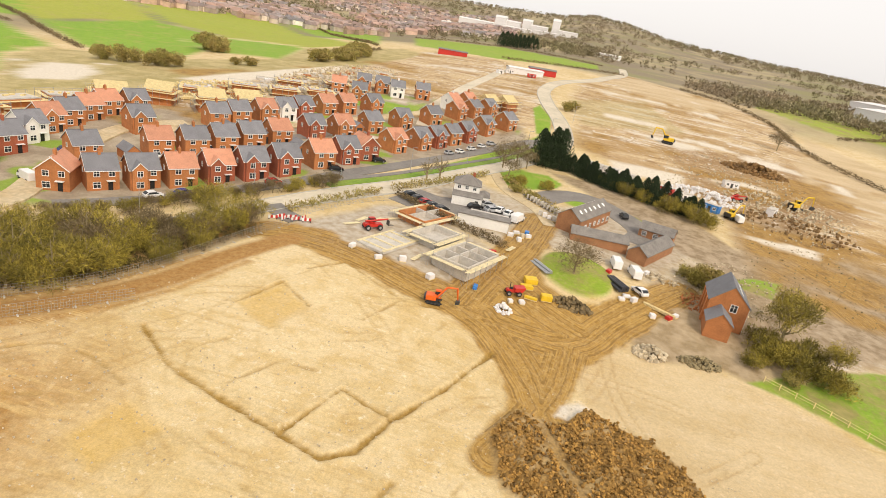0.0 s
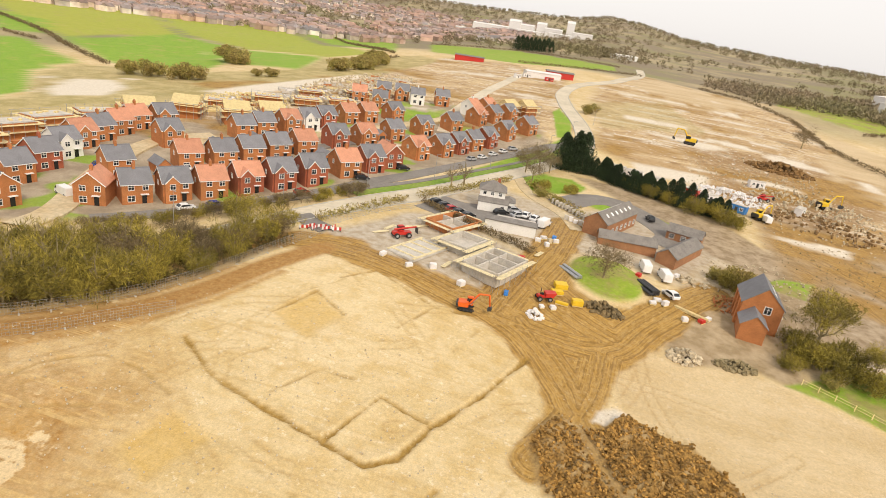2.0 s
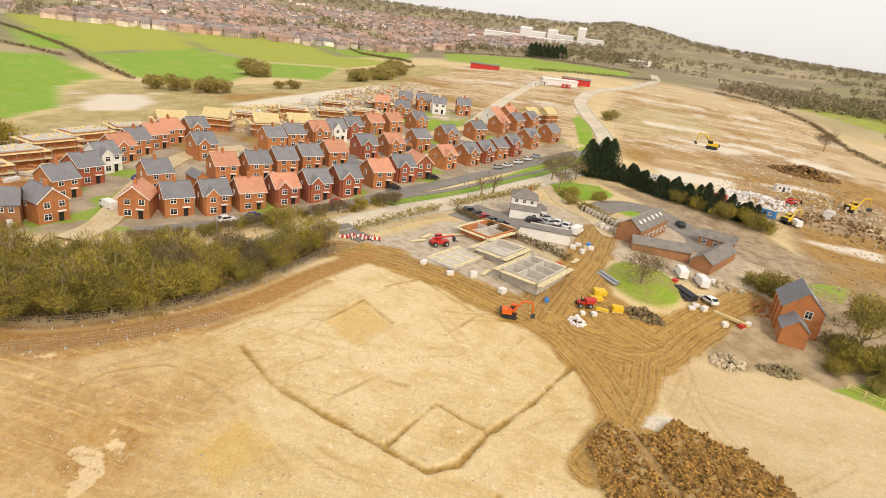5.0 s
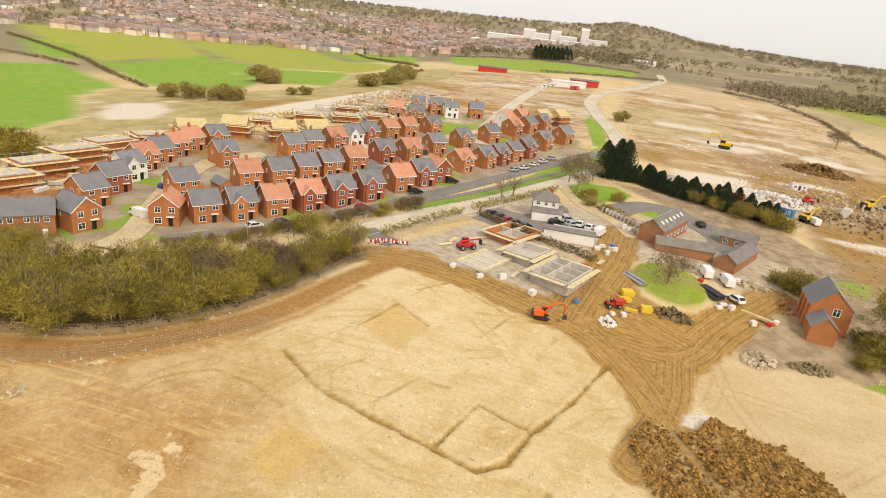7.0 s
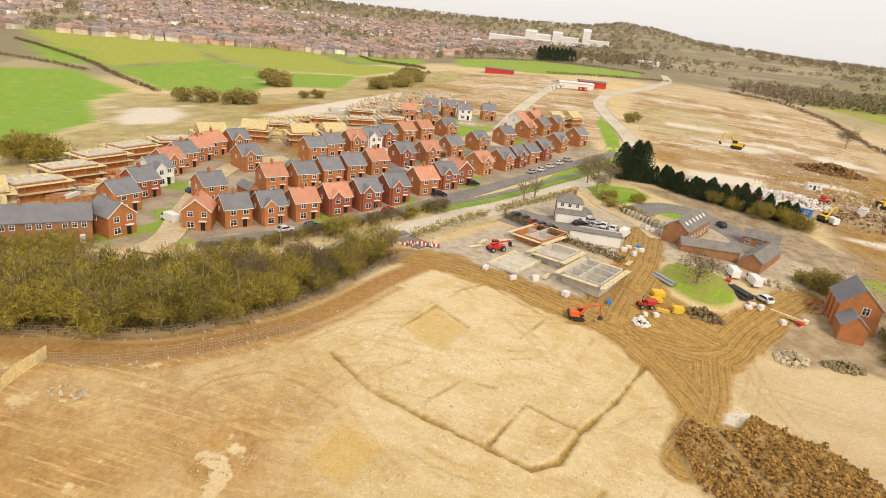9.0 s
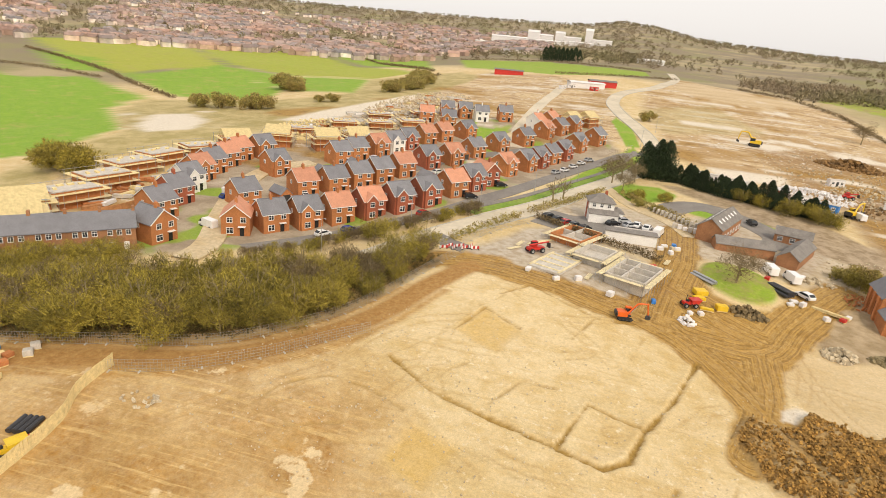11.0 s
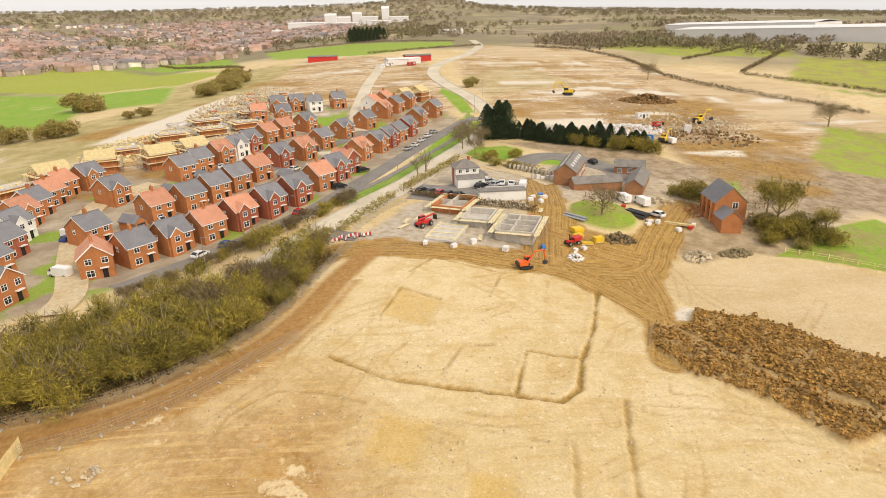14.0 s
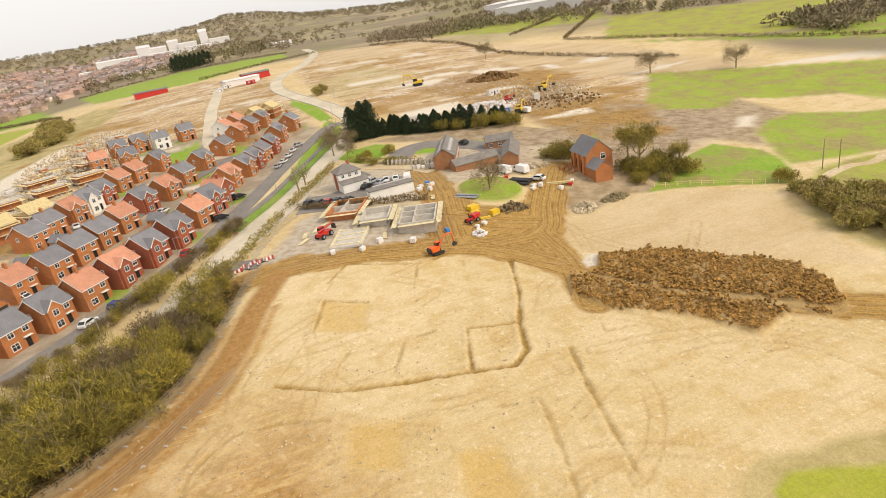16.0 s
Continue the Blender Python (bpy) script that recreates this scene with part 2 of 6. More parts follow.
# lines of the plan
ROAD = [(-220, 22), (-160, 48), (-125, 66), (-100, 78), (-73, 95), (-60, 114), (-46, 134), (-33, 157), (-17, 192), (0, 226), (8, 252), (6, 292), (-3, 345), (-6, 390), (4, 440), (36, 505), (62, 620), (70, 720)]
TRENCHES = [
    ([(-51, 66), (-43, 60), (-34, 57), (-24, 54), (-18, 52.5), (-14.5, 55), (-12, 62), (-7, 71), (-1, 86)], 0.75, 0.9),
    ([(-24, 54.5), (-20, 65), (-12, 62)], 0.75, 0.7), ([(-34, 60), (-30, 67), (-24, 67)], 0.35, 0.6),
    ([(-43, 77), (-39, 86), (-32, 81.5)], 0.6, 0.8), ([(-23, 82), (-19, 91), (-12, 93)], 0.5, 0.7), ([(-10, 89), (-13, 80)], 0.25, 0.5),
    ([(-51, 66), (-44, 76), (-40, 86), (-36, 92)], 0.2, 0.5), ([(-37, 92), (-32, 98), (-20, 92)], 0.45, 0.7), ([(-44, 60.5), (-41, 66), (-36, 72)], 0.18, 0.5),
    ([(-9, 52), (-12, 43), (-17, 25), (-20, 16)], 0.5, 0.7), ([(-19, 44), (-21, 36), (-25, 24)], 0.35, 0.7), ([(-0.5, 57), (-2, 53), (3, 52)], 0.3, 0.6),
    ([(-64, 50), (-62.6, 53.8), (-57.7, 57.6), (-51.1, 57), (-45.3, 54.5)], 0.3, 0.8), ([(-62, 49), (-58, 46), (-52, 49)], 0.2, 0.8), ([(-36, 50), (-28, 47), (-20, 44)], 0.2, 0.6),
]
PONDS = [[(-45, 44.4), (-42.8, 52), (-36.2, 49.6), (-39.3, 41.4)], [(-32.5, 40.5), (-27.6, 39.4), (-28.6, 31), (-34.5, 33)], [(-42.5, 77), (-39, 85), (-32, 81), (-35, 73)]]
HEAP = [(1.4, 66), (4.6, 72.5), (9.5, 72.5), (15, 79), (24.5, 75), (31.3, 63), (38, 54), (37, 46), (32, 39), (28, 39), (25.3, 43), (15.6, 41), (11.9, 49), (4.1, 57)]
TRACKS = [
    [(-62, 100), (-46, 104), (-30, 102), (-14, 97), (-2, 95), (12, 96), (20, 107), (29, 119), (36, 128)], [(-8, 97), (-4, 112), (1, 130), (4, 150)],
    [(-4, 97), (4, 86), (8, 74), (14, 62), (24, 48), (34, 38), (50, 26)], [(12, 96), (10, 82), (6, 70), (2, 62)], [(-4, 112), (6, 104), (14, 100)], [(-14, 98), (-2, 92), (6, 80)],
]
TYRES = [[(-71.7, 31.1), (-74.6, 35.4), (-78.9, 42.3), (-82.2, 47.5)], [(-76.3, 31.7), (-75.9, 37.1), (-73.2, 40.6), (-70.2, 44.5), (-67.5, 49.9)], [(-83.5, 49.2), (-87.6, 57.0)], [(-76.8, 37.4), (-71.5, 44.0), (-65.6, 50.7), (-58.7, 59.7)], [(-74.1, 31.8), (-78.4, 38.9), (-81.3, 46.2)], [(-6.6, 49.7), (6.5, 46.8), (20.7, 39.6), (28.0, 31.6)]]
HAUL = [(-112, 45.5), (-90, 51), (-75, 55.5), (-64, 66), (-56.5, 78), (-51, 91), (-45, 102)]

# the one sheet of ground
def spread(lo, hi, step, far, growth, back):
    a = list(np.arange(lo, hi, step))
    s, v = step, a[-1]
    while v < far:
        s *= growth
        v += s
        a.append(v)
    s, v, b = step, lo, []
    while v > -far:
        s *= back
        v -= s
        b.append(v)
    return np.array(b[::-1] + a)


gx, gy = spread(-100, 62, 0.4, 4600, 1.037, 1.037), spread(18, 126, 0.4, 4600, 1.025, 1.2)
GX, GY = np.meshgrid(gx, gy)
X, Y = GX.ravel(), GY.ravel()
Z = lie(X, Y)
near = inside(X, Y, [(-112, 8), (80, 8), (80, 140), (-112, 140)], 6)
dug = np.zeros_like(X)
for pts, depth, width in TRENCHES:
    d, s = away(X, Y, pts)
    d = d + 0.42 * fbm(X, Y, 2.2, 3, 3)
    w = np.clip((0.3 * width - d) / 0.3 + 0.5, 0, 1)
    w = w * (0.75 + 0.35 * fbm(X, Y, 5, 2, 12))
    Z -= 0.65 * depth * w
    lip = np.exp(-((d - width * 0.95) / 0.4) ** 2)
    Z += 0.22 * depth * lip * near * (1 + 0.8 * fbm(X, Y, 1.8, 2, 4))
    dug = np.maximum(dug, np.clip(w * 1.5, 0, 1) * min(1, depth * 1.1 + 0.15))
wet = np.zeros_like(X)
for poly in PONDS:
    k = inside(X, Y, poly, 1.6, 0.4)
    Z -= 0.22 * k
    wet = np.maximum(wet, k)
heap = inside(X, Y, HEAP, 1.0, 1.6)
lumps = np.abs(fbm(X, Y, 1.7, 3, 21)) * 2.0 + 0.35 * fbm(X, Y, 8, 2, 22)
run_d, _ = away(X, Y, [(6, 75), (10.5, 66), (14, 58), (24, 46), (33, 37)])
run = np.exp(-(run_d / 2.6) ** 2)
Z += heap * (0.25 + 0.8 * np.clip(lumps, 0, 1.6)) * (1 - 0.8 * run)
mud, rut = np.zeros_like(X), np.full_like(X, 1e3)
for i, pts in enumerate(TRACKS):
    line = spline(pts, 3.0)
    d, s = away(X, Y, line)
    wide = 5.4 if i != 3 else 3.6
    mud = np.maximum(mud, np.clip((wide + 2.4 * fbm(X, Y, 6, 4, 31 + i) - d) / 1.1, 0, 1))
    rut = np.minimum(rut, d + 0.3 * fbm(X, Y, 14, 2, 60 + i))
haul_d, _ = away(X, Y, spline(HAUL, 3.0))
haul = np.clip((3.4 - haul_d) / 1.4, 0, 1)
Z -= near * (0.16 * np.clip(np.cos(rut * 3.4), 0, 1) + 0.1 * np.abs(fbm(X, Y, 1.5, 2, 44))) * mud
Z -= near * 0.07 * np.clip(np.cos(haul_d * 2.6), 0, 1) * haul
rough = near * (1 - haul * 0.5)
Z += rough * (0.10 * fbm(X, Y, 5.0, 4, 41) + 0.05 * np.abs(fbm(X, Y, 1.6, 2, 42)))

SITE_EAST = [(14, 252), (40, 228), (66, 205), (60, 175), (62, 130), (52, 104), (70, 112), (92, 128), (104, 138), (110, 160), (150, 185), (190, 200), (178, 290), (150, 360), (160, 470), (112, 560), (60, 640), (44, 520), (16, 450), (12, 380), (14, 320)]
EARTH_WEST = [(-150, 105), (-135, 190), (-170, 215), (-215, 195), (-240, 235), (-190, 270), (-140, 330), (-120, 400), (-110, 500), (-60, 520), (-10, 480), (-4, 400), (0, 330), (2, 280), (-30, 240), (-60, 200), (-100, 190), (-128, 150), (-128, 100)]
GREENS = [  # plan polygon, how yellow it is
    ([(-202, 146), (-211, 198), (-261, 249), (-273, 290), (-352, 335), (-376, 304), (-460, 330), (-520, 280), (-400, 120), (-260, 90)], 0.05),
    ([(-390, 352), (-362, 362), (-420, 430), (-500, 440)], 0.1),
    ([(-594, 518), (-551, 703), (-339, 478), (-349, 363)], 0.8), ([(-345, 358), (-336, 473), (-216, 353), (-199, 295), (-262, 305)], 0.08),
    ([(-548, 708), (-455, 828), (-164, 487), (-182, 430), (-336, 483)], 0.7), ([(-336, 470), (-184, 425), (-165, 345), (-205, 345)], 0.1), ([(-450, 835), (-340, 830), (-212, 711), (-155, 512)], 0.2),
    ([(-175, 730), (-69, 745), (41, 700), (40, 640), (-53, 525), (-140, 585)], 0.3),
    ([(155, 230), (182, 203), (224, 163), (235, 140), (215, 120), (170, 118), (168, 138), (138, 161), (124, 151), (104, 163), (112, 180)], 0.5),
    ([(103, 119), (118, 128), (132, 132), (155, 116), (200, 120), (250, 80), (230, 40), (150, 60), (112, 87), (84, 92), (94, 108)], 0.4),
    ([(49.5, 96), (72, 82), (80, 88), (86, 97), (89, 105), (84, 118), (72, 114), (60, 108)], 0.15), ([(74, 80), (86, 86), (112, 86), (150, 58), (120, 40), (92, 58)], 0.65),
    ([(207, 330), (271, 194), (420, 120), (560, 240), (380, 250), (300, 240), (262, 250)], 0.35), ([(214, 345), (264, 256), (304, 250), (380, 262), (376, 295), (420, 330), (300, 436), (290, 440)], 0.75), ([(196, 471), (286, 440), (330, 520), (300, 640), (200, 640), (165, 540)], 0.6),
    ([(-13, 192), (-6, 202), (4, 200), (9, 192), (7, 186), (-1, 178), (-10.8, 177.6)], 0.1), ([(9, 172), (13, 178), (19, 176), (17, 168)], 0.15), ([(25, 166), (30, 174), (39, 166), (34, 158)], 0.15), ([(44, 98), (52, 103), (60, 101), (58, 92)], 0.2), ([(48, 140), (58, 148), (66, 150), (60, 138)], 0.2), ([(-6, 19.5), (-3, 20.5), (2, 19), (9, 16), (14, 8), (-10, 8)], 0.85),
    ([(-30, 166), (-16, 196), (-2, 228), (2, 250), (-1, 262), (-18, 226), (-38, 166)], 0.2), ([(-4, 262), (2, 262), (1, 300), (-6, 330), (-9, 318)], 0.15), ([(-88, 248), (-64, 246), (-58, 262), (-70, 268), (-86, 266)], 0.15),
]
green, yellowed = np.zeros_like(X), np.zeros_like(X)
for poly, yel in GREENS:
    size = max(p[0] for p in poly) - min(p[0] for p in poly)
    k = inside(X, Y, poly, 0.9 if size < 60 else 2.5, 0.35 if size < 60 else 1.2)
    yellowed = np.where(k > green, yel, yellowed)
    green = np.maximum(green, k)
od = np.hypot((X - 13) / 8.6, (Y - 121.5) / 9.4) + 0.06 * fbm(X, Y, 4, 2, 51)
oval = np.clip((1 - od) * 8, 0, 1)
Z += 0.5 * oval
green = np.maximum(green, oval)
east, west = inside(X, Y, SITE_EAST, 8, 3), inside(X, Y, EARTH_WEST, 8, 3)
gravel = np.maximum(inside(X, Y, [(-48, 110), (-40, 101), (-27, 102), (-20, 101), (-8, 99.5), (-2, 110), (-4, 121), (-14, 128), (-26, 141), (-36, 132)], 3, 1.2), 0.75 * inside(X, Y, [(4, 132), (20, 130), (34, 124), (44, 134), (60, 146), (62, 170), (30, 150), (8, 150)], 5, 2))
gravel = np.maximum(gravel, 0.85 * inside(X, Y, [(52, 104), (62, 120), (62, 170), (66, 205), (96, 178), (112, 142), (98, 128), (80, 122), (66, 116)], 9, 4))
pale = np.clip(0.5 + 0.9 * fbm(X, Y, 24, 4, 71), 0, 1)
clay = inside(X, Y, [(-118, 8), (-118, 56), (-78, 57), (-66, 68), (-60, 66), (-50, 58), (-46, 44), (-42, 30), (-44, 8)], 16, 3)
clay = np.clip(clay * (0.75 + 0.6 * fbm(X, Y, 12, 3, 72)) + 0.9 * np.exp(-((haul_d - 3.8) / 0.9) ** 2) * (Y < 90), 0, 1)
far_site = np.maximum(east, west)
# floor of the tree belt: litter brown, with the trees' shade painted in
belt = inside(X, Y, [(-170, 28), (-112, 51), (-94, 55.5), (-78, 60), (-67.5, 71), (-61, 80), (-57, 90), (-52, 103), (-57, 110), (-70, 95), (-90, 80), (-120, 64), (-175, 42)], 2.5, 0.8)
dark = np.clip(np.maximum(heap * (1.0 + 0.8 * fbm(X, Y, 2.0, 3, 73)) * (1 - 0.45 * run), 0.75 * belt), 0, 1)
mud = np.maximum(mud, inside(X, Y, [(-16, 99), (-9, 95.5), (-5, 92), (0.7, 86), (2.2, 75), (1.5, 67), (5, 70), (10.5, 76), (11.9, 80.3), (10.2, 91.3), (14.8, 98.5), (24, 107), (33, 115), (30, 119), (21.5, 114), (13, 109), (6, 113), (4.5, 123), (2, 133), (-1, 133), (-3, 120), (-5, 109), (-12, 103)], 1.4, 1.0))
mud = np.maximum(mud * (1 - 0.85 * heap), far_site * np.clip(4.0 * fbm(X * 0.6, Y, 22, 5, 75) - 0.7, 0, 1))
white = far_site * np.clip(6.0 * fbm(X * 0.5, Y * 1.2, 16, 5, 76) - 2.1, 0, 1)
# puddle of pale muddy water, its sky reflection painted as a white patch
white = np.maximum(white, inside(X, Y, [(10.8, 78), (13.7, 80.3), (15.6, 79), (12, 74.5), (9.5, 74.5)], 0.8, 0.4))
for poly in ([(-210, 206), (-196, 194), (-182, 206), (-190, 228), (-208, 242), (-224, 236)], [(-160, 240), (-143, 234), (-131, 290), (-119, 344), (-128, 350), (-152, 276)], [(179, 200), (204, 187), (230, 166), (300, 120), (312, 130), (246, 178), (206, 193)], [(30, 344), (64, 347), (63, 339), (30, 336)], [(37, 310), (62, 313), (80, 306), (64, 294)], [(27, 240), (56, 241), (54, 225), (28, 225)], [(104, 128), (116, 138), (121, 136), (108, 126)]):
    white = np.maximum(white, inside(X, Y, poly, 3, 1.0))
ESTATE_GROUND = [(-102, 94), (-76, 122), (-54, 146), (-34, 190), (-8, 252), (-20, 300), (-60, 290), (-96, 270), (-110, 200), (-140, 172), (-138, 120), (-128, 92), (-112, 88)]
yard = inside(X, Y, ESTATE_GROUND, 4, 1.5)
gravel = np.maximum(gravel, 0.8 * yard)
lawn = yard * np.clip(7 * fbm(X, Y, 9, 2, 95) - 1.3, 0, 1)
yellowed = np.where(lawn > green, 0.25, yellowed)
green = np.maximum(green, lawn * 0.9)
yellowed = np.where(oval > 0.1, 0.35, yellowed)
gravel = np.maximum(gravel, 0.9 * inside(X, Y, [(-36, 147), (-20, 176), (2, 160), (30, 186), (48, 176), (44, 150), (30, 130), (4, 130), (-6, 124), (-20, 134)], 4, 1))
scuff = np.zeros_like(X)
pick = np.random.RandomState(19)
for k in range(26):
    cx, cy, a, bend = pick.uniform(-60, 30), pick.uniform(26, 92), pick.uniform(0, 3.14), pick.uniform(-0.5, 0.5)
    pts = [(cx + 5 * i * math.cos(a + bend * i / 3), cy + 5 * i * math.sin(a + bend * i / 3)) for i in range(-3, 4)]
    d, _ = away(X, Y, pts)
    pair = np.clip((0.34 - np.abs(d - 1.0)) / 0.25, 0, 1)
    scuff = np.maximum(scuff, pair * np.clip(0.7 + 1.6 * fbm(X, Y, 8, 2, 120 + k), 0, 1))
for k in range(9):
    pts = [(-82 + 3 * k, 33 + 1.2 * k), (-70 + 2.5 * k, 40 + 0.8 * k), (-56 + 1.5 * k, 46 + 0.3 * k)]
    d, _ = away(X, Y, pts)
    scuff = np.maximum(scuff, np.clip((0.3 - np.abs(d - 0.9)) / 0.25, 0, 1) * np.clip(0.6 + 1.6 * fbm(X, Y, 6, 2, 150 + k), 0, 1))
for k, pts in enumerate(TYRES):
    d, _ = away(X, Y, spline(pts, 1.5))
    scuff = np.maximum(scuff, 1.3 * np.clip((0.32 - np.abs(d - 0.95)) / 0.25, 0, 1) * np.clip(0.9 + fbm(X, Y, 4, 2, 170 + k), 0, 1))
scuff = np.clip(scuff * (1 - mud) * (1 - green) * near, 0, 1)
Z -= 0.1 * scuff
country = np.clip(np.hypot((X + 40) / 260, (Y - 160) / 430) * 4 - 4 + 1.5 * fbm(X, Y, 120, 3, 79), 0, 1) * (1 - far_site)

olive = np.maximum(inside(X, Y, [(-150, 84), (-190, 125), (-206, 195), (-252, 245), (-268, 286), (-198, 292), (-165, 342), (-182, 425), (-130, 500), (-105, 480), (-118, 350), (-134, 300), (-145, 235), (-160, 190), (-172, 165), (-180, 140), (-165, 110)], 4, 2), 0.55 * inside(X, Y, [(10, 372), (62, 429), (74, 337), (17, 300)], 4, 2))
olive = np.maximum(olive, inside(X, Y, [(54, 52), (57, 64), (70, 76), (89, 72), (104, 62), (92, 40), (66, 30), (50, 38)], 3, 2))
olive = np.maximum(olive, 0.9 * inside(X, Y, [(-9, 22), (-4, 23), (4, 22), (14, 19), (16, 8), (-14, 8)], 1.5, 1.0))
sandy = inside(X, Y, [(67, 668), (133, 713), (150, 507), (92, 424), (38, 424)], 6, 3)
sandy = np.maximum(sandy, 0.65 * inside(X, Y, [(14.5, 98), (23, 106), (39, 100), (55, 90.6), (66, 79), (54, 63), (49, 45), (38, 54), (31, 63), (24.5, 75), (15, 80), (11.5, 91)], 1.5, 1))
rubbly = np.maximum(inside(X, Y, [(46, 104), (60, 112), (86, 122), (94, 108), (104, 120), (132, 133), (138, 160), (104, 163), (112, 182), (96, 196), (66, 208), (62, 176), (50, 150), (46, 128)], 5, 3), inside(X, Y, [(4, 206), (24, 200), (50, 183), (62, 160), (52, 148), (42, 152), (30, 172), (16, 188)], 2, 1))
rubbly = np.maximum(rubbly, 0.9 * inside(X, Y, [(26, 98), (38, 101), (48, 97), (48, 104), (46, 126), (36, 126), (30, 112), (22, 106)], 2, 1.5))
worn = np.maximum(np.clip((X - 40) / 10, 0, 1), oval)
sandy = np.maximum(sandy, inside(X, Y, [(112, 260), (155, 232), (182, 205), (206, 200), (194, 253), (206, 330), (165, 420), (130, 330)], 6, 3))
churned = np.maximum(0.95 * inside(X, Y, [(52, 287), (85, 307), (132, 316), (124, 240), (81, 193), (57, 206), (59, 235)], 8, 4), inside(X, Y, [(80, 298), (102, 285), (107, 274), (86, 274)], 3, 1.5))

ny, nx = len(gy), len(gx)
idx = np.arange(nx * ny).reshape(ny, nx)
quads = np.stack([idx[:-1, :-1], idx[:-1, 1:], idx[1:, 1:], idx[1:, :-1]], -1).reshape(-1, 4)
gm = bpy.data.meshes.new("ground")
gm.vertices.add(len(X))
gm.vertices.foreach_set("co", np.stack([X, Y, Z], 1).astype(np.float32).ravel())
gm.loops.add(quads.size)
gm.loops.foreach_set("vertex_index", quads.astype(np.int32).ravel())
gm.polygons.add(len(quads))
gm.polygons.foreach_set("loop_start", np.arange(0, quads.size, 4, dtype=np.int32))
gm.polygons.foreach_set("loop_total", np.full(len(quads), 4, dtype=np.int32))
gm.polygons.foreach_set("use_smooth", np.ones(len(quads), dtype=bool))
gm.update(calc_edges=True)
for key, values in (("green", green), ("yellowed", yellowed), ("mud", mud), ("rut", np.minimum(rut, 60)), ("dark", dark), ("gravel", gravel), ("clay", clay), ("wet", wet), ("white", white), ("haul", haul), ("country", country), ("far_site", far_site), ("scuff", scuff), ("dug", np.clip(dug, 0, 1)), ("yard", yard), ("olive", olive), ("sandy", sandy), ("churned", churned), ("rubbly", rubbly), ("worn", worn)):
    at = gm.attributes.new(key, "FLOAT", "POINT")
    at.data.foreach_set("value", values.astype(np.float32))

gmat = bpy.data.materials.new("site_soil_and_fields")
gmat.use_nodes = True
gn, gl = gmat.node_tree.nodes, gmat.node_tree.links
gbs = gn["Principled BSDF"]
gpos = gn.new("ShaderNodeNewGeometry").outputs["Position"]


def g_attr(key):
    a = gn.new("ShaderNodeAttribute")
    a.attribute_name = key
    return a.outputs["Fac"]


def g_noise(scale, detail=5, stretch=None, rough=0.6):
    t = gn.new("ShaderNodeTexNoise")
    t.inputs["Scale"].default_value, t.inputs["Detail"].default_value, t.inputs["Roughness"].default_value = scale, detail, rough
    if stretch:
        mp = gn.new("ShaderNodeMapping")
        mp.inputs["Scale"].default_value = stretch[:3]
        mp.inputs["Rotation"].default_value = (0, 0, radians(stretch[3]))
        gl.new(gpos, mp.inputs["Vector"])
        gl.new(mp.outputs[0], t.inputs["Vector"])
    else:
        gl.new(gpos, t.inputs["Vector"])
    return t.outputs[0]


def g_range(socket, lo, hi, a=0.0, b=1.0):
    r = gn.new("ShaderNodeMapRange")
    for k, v in (("From Min", lo), ("From Max", hi), ("To Min", a), ("To Max", b)):
        r.inputs[k].default_value = v
    gl.new(socket, r.inputs["Value"])
    return r.outputs[0]


def g_math(op, a, b):
    m = gn.new("ShaderNodeMath")
    m.operation = op
    for i, s in enumerate((a, b)):
        if isinstance(s, (int, float)):
            m.inputs[i].default_value = s
        else:
            gl.new(s, m.inputs[i])
    return m.outputs[0]


def g_mix(fac, a, b):
    m = gn.new("ShaderNodeMix")
    m.data_type = "RGBA"
    for key, s in (("Factor", fac), ("A", a), ("B", b)):
        if isinstance(s, tuple):
            m.inputs[key].default_value = (*s, 1)
        elif isinstance(s, (int, float)):
            m.inputs[key].default_value = s
        else:
            gl.new(s, m.inputs[key])
    return m.outputs["Result"]


broad, middle, fine, grit = g_noise(0.035), g_noise(0.22), g_noise(1.1), g_noise(5.0)
scrape = g_noise(0.35, 4, (0.16, 1.6, 1, 28))
soil = g_mix(g_range(broad, 0.35, 0.65), (0.56, 0.42, 0.205), (0.66, 0.53, 0.315))
soil = g_mix(g_range(middle, 0.46, 0.64, 0, 0.55), soil, (0.50, 0.335, 0.12))
patch = g_noise(0.5, 7, None, 0.72)
soil = g_mix(g_range(patch, 0.55, 0.63, 0, 0.35), soil, (0.45, 0.29, 0.10))
soil = g_mix(g_range(g_noise(0.8, 6, None, 0.7), 0.58, 0.66, 0, 0.6), soil, (0.74, 0.65, 0.46))
soil = g_mix(g_range(g_noise(0.5, 5, (0.12, 2.2, 1, -48)), 0.56, 0.68, 0, 0.35), soil, (0.45, 0.295, 0.105))
soil = g_mix(g_range(scrape, 0.5, 0.72, 0, 0.4), soil, (0.66, 0.53, 0.33))
soil = g_mix(g_math("MULTIPLY", g_attr("clay"), g_range(fine, 0.3, 0.75, 0.55, 1.0)), soil, g_mix(g_range(middle, 0.35, 0.65), (0.41, 0.21, 0.04), (0.28, 0.13, 0.025)))
soil = g_mix(g_math("MULTIPLY", g_attr("clay"), g_range(g_noise(0.6, 5, (0.1, 2.0, 1, -33)), 0.54, 0.62, 0, 0.6)), soil, (0.62, 0.44, 0.19))
works = g_mix(g_range(g_noise(0.045, 6, (0.5, 1.5, 1, -14)), 0.44, 0.56), (0.56, 0.42, 0.245), (0.42, 0.275, 0.13))
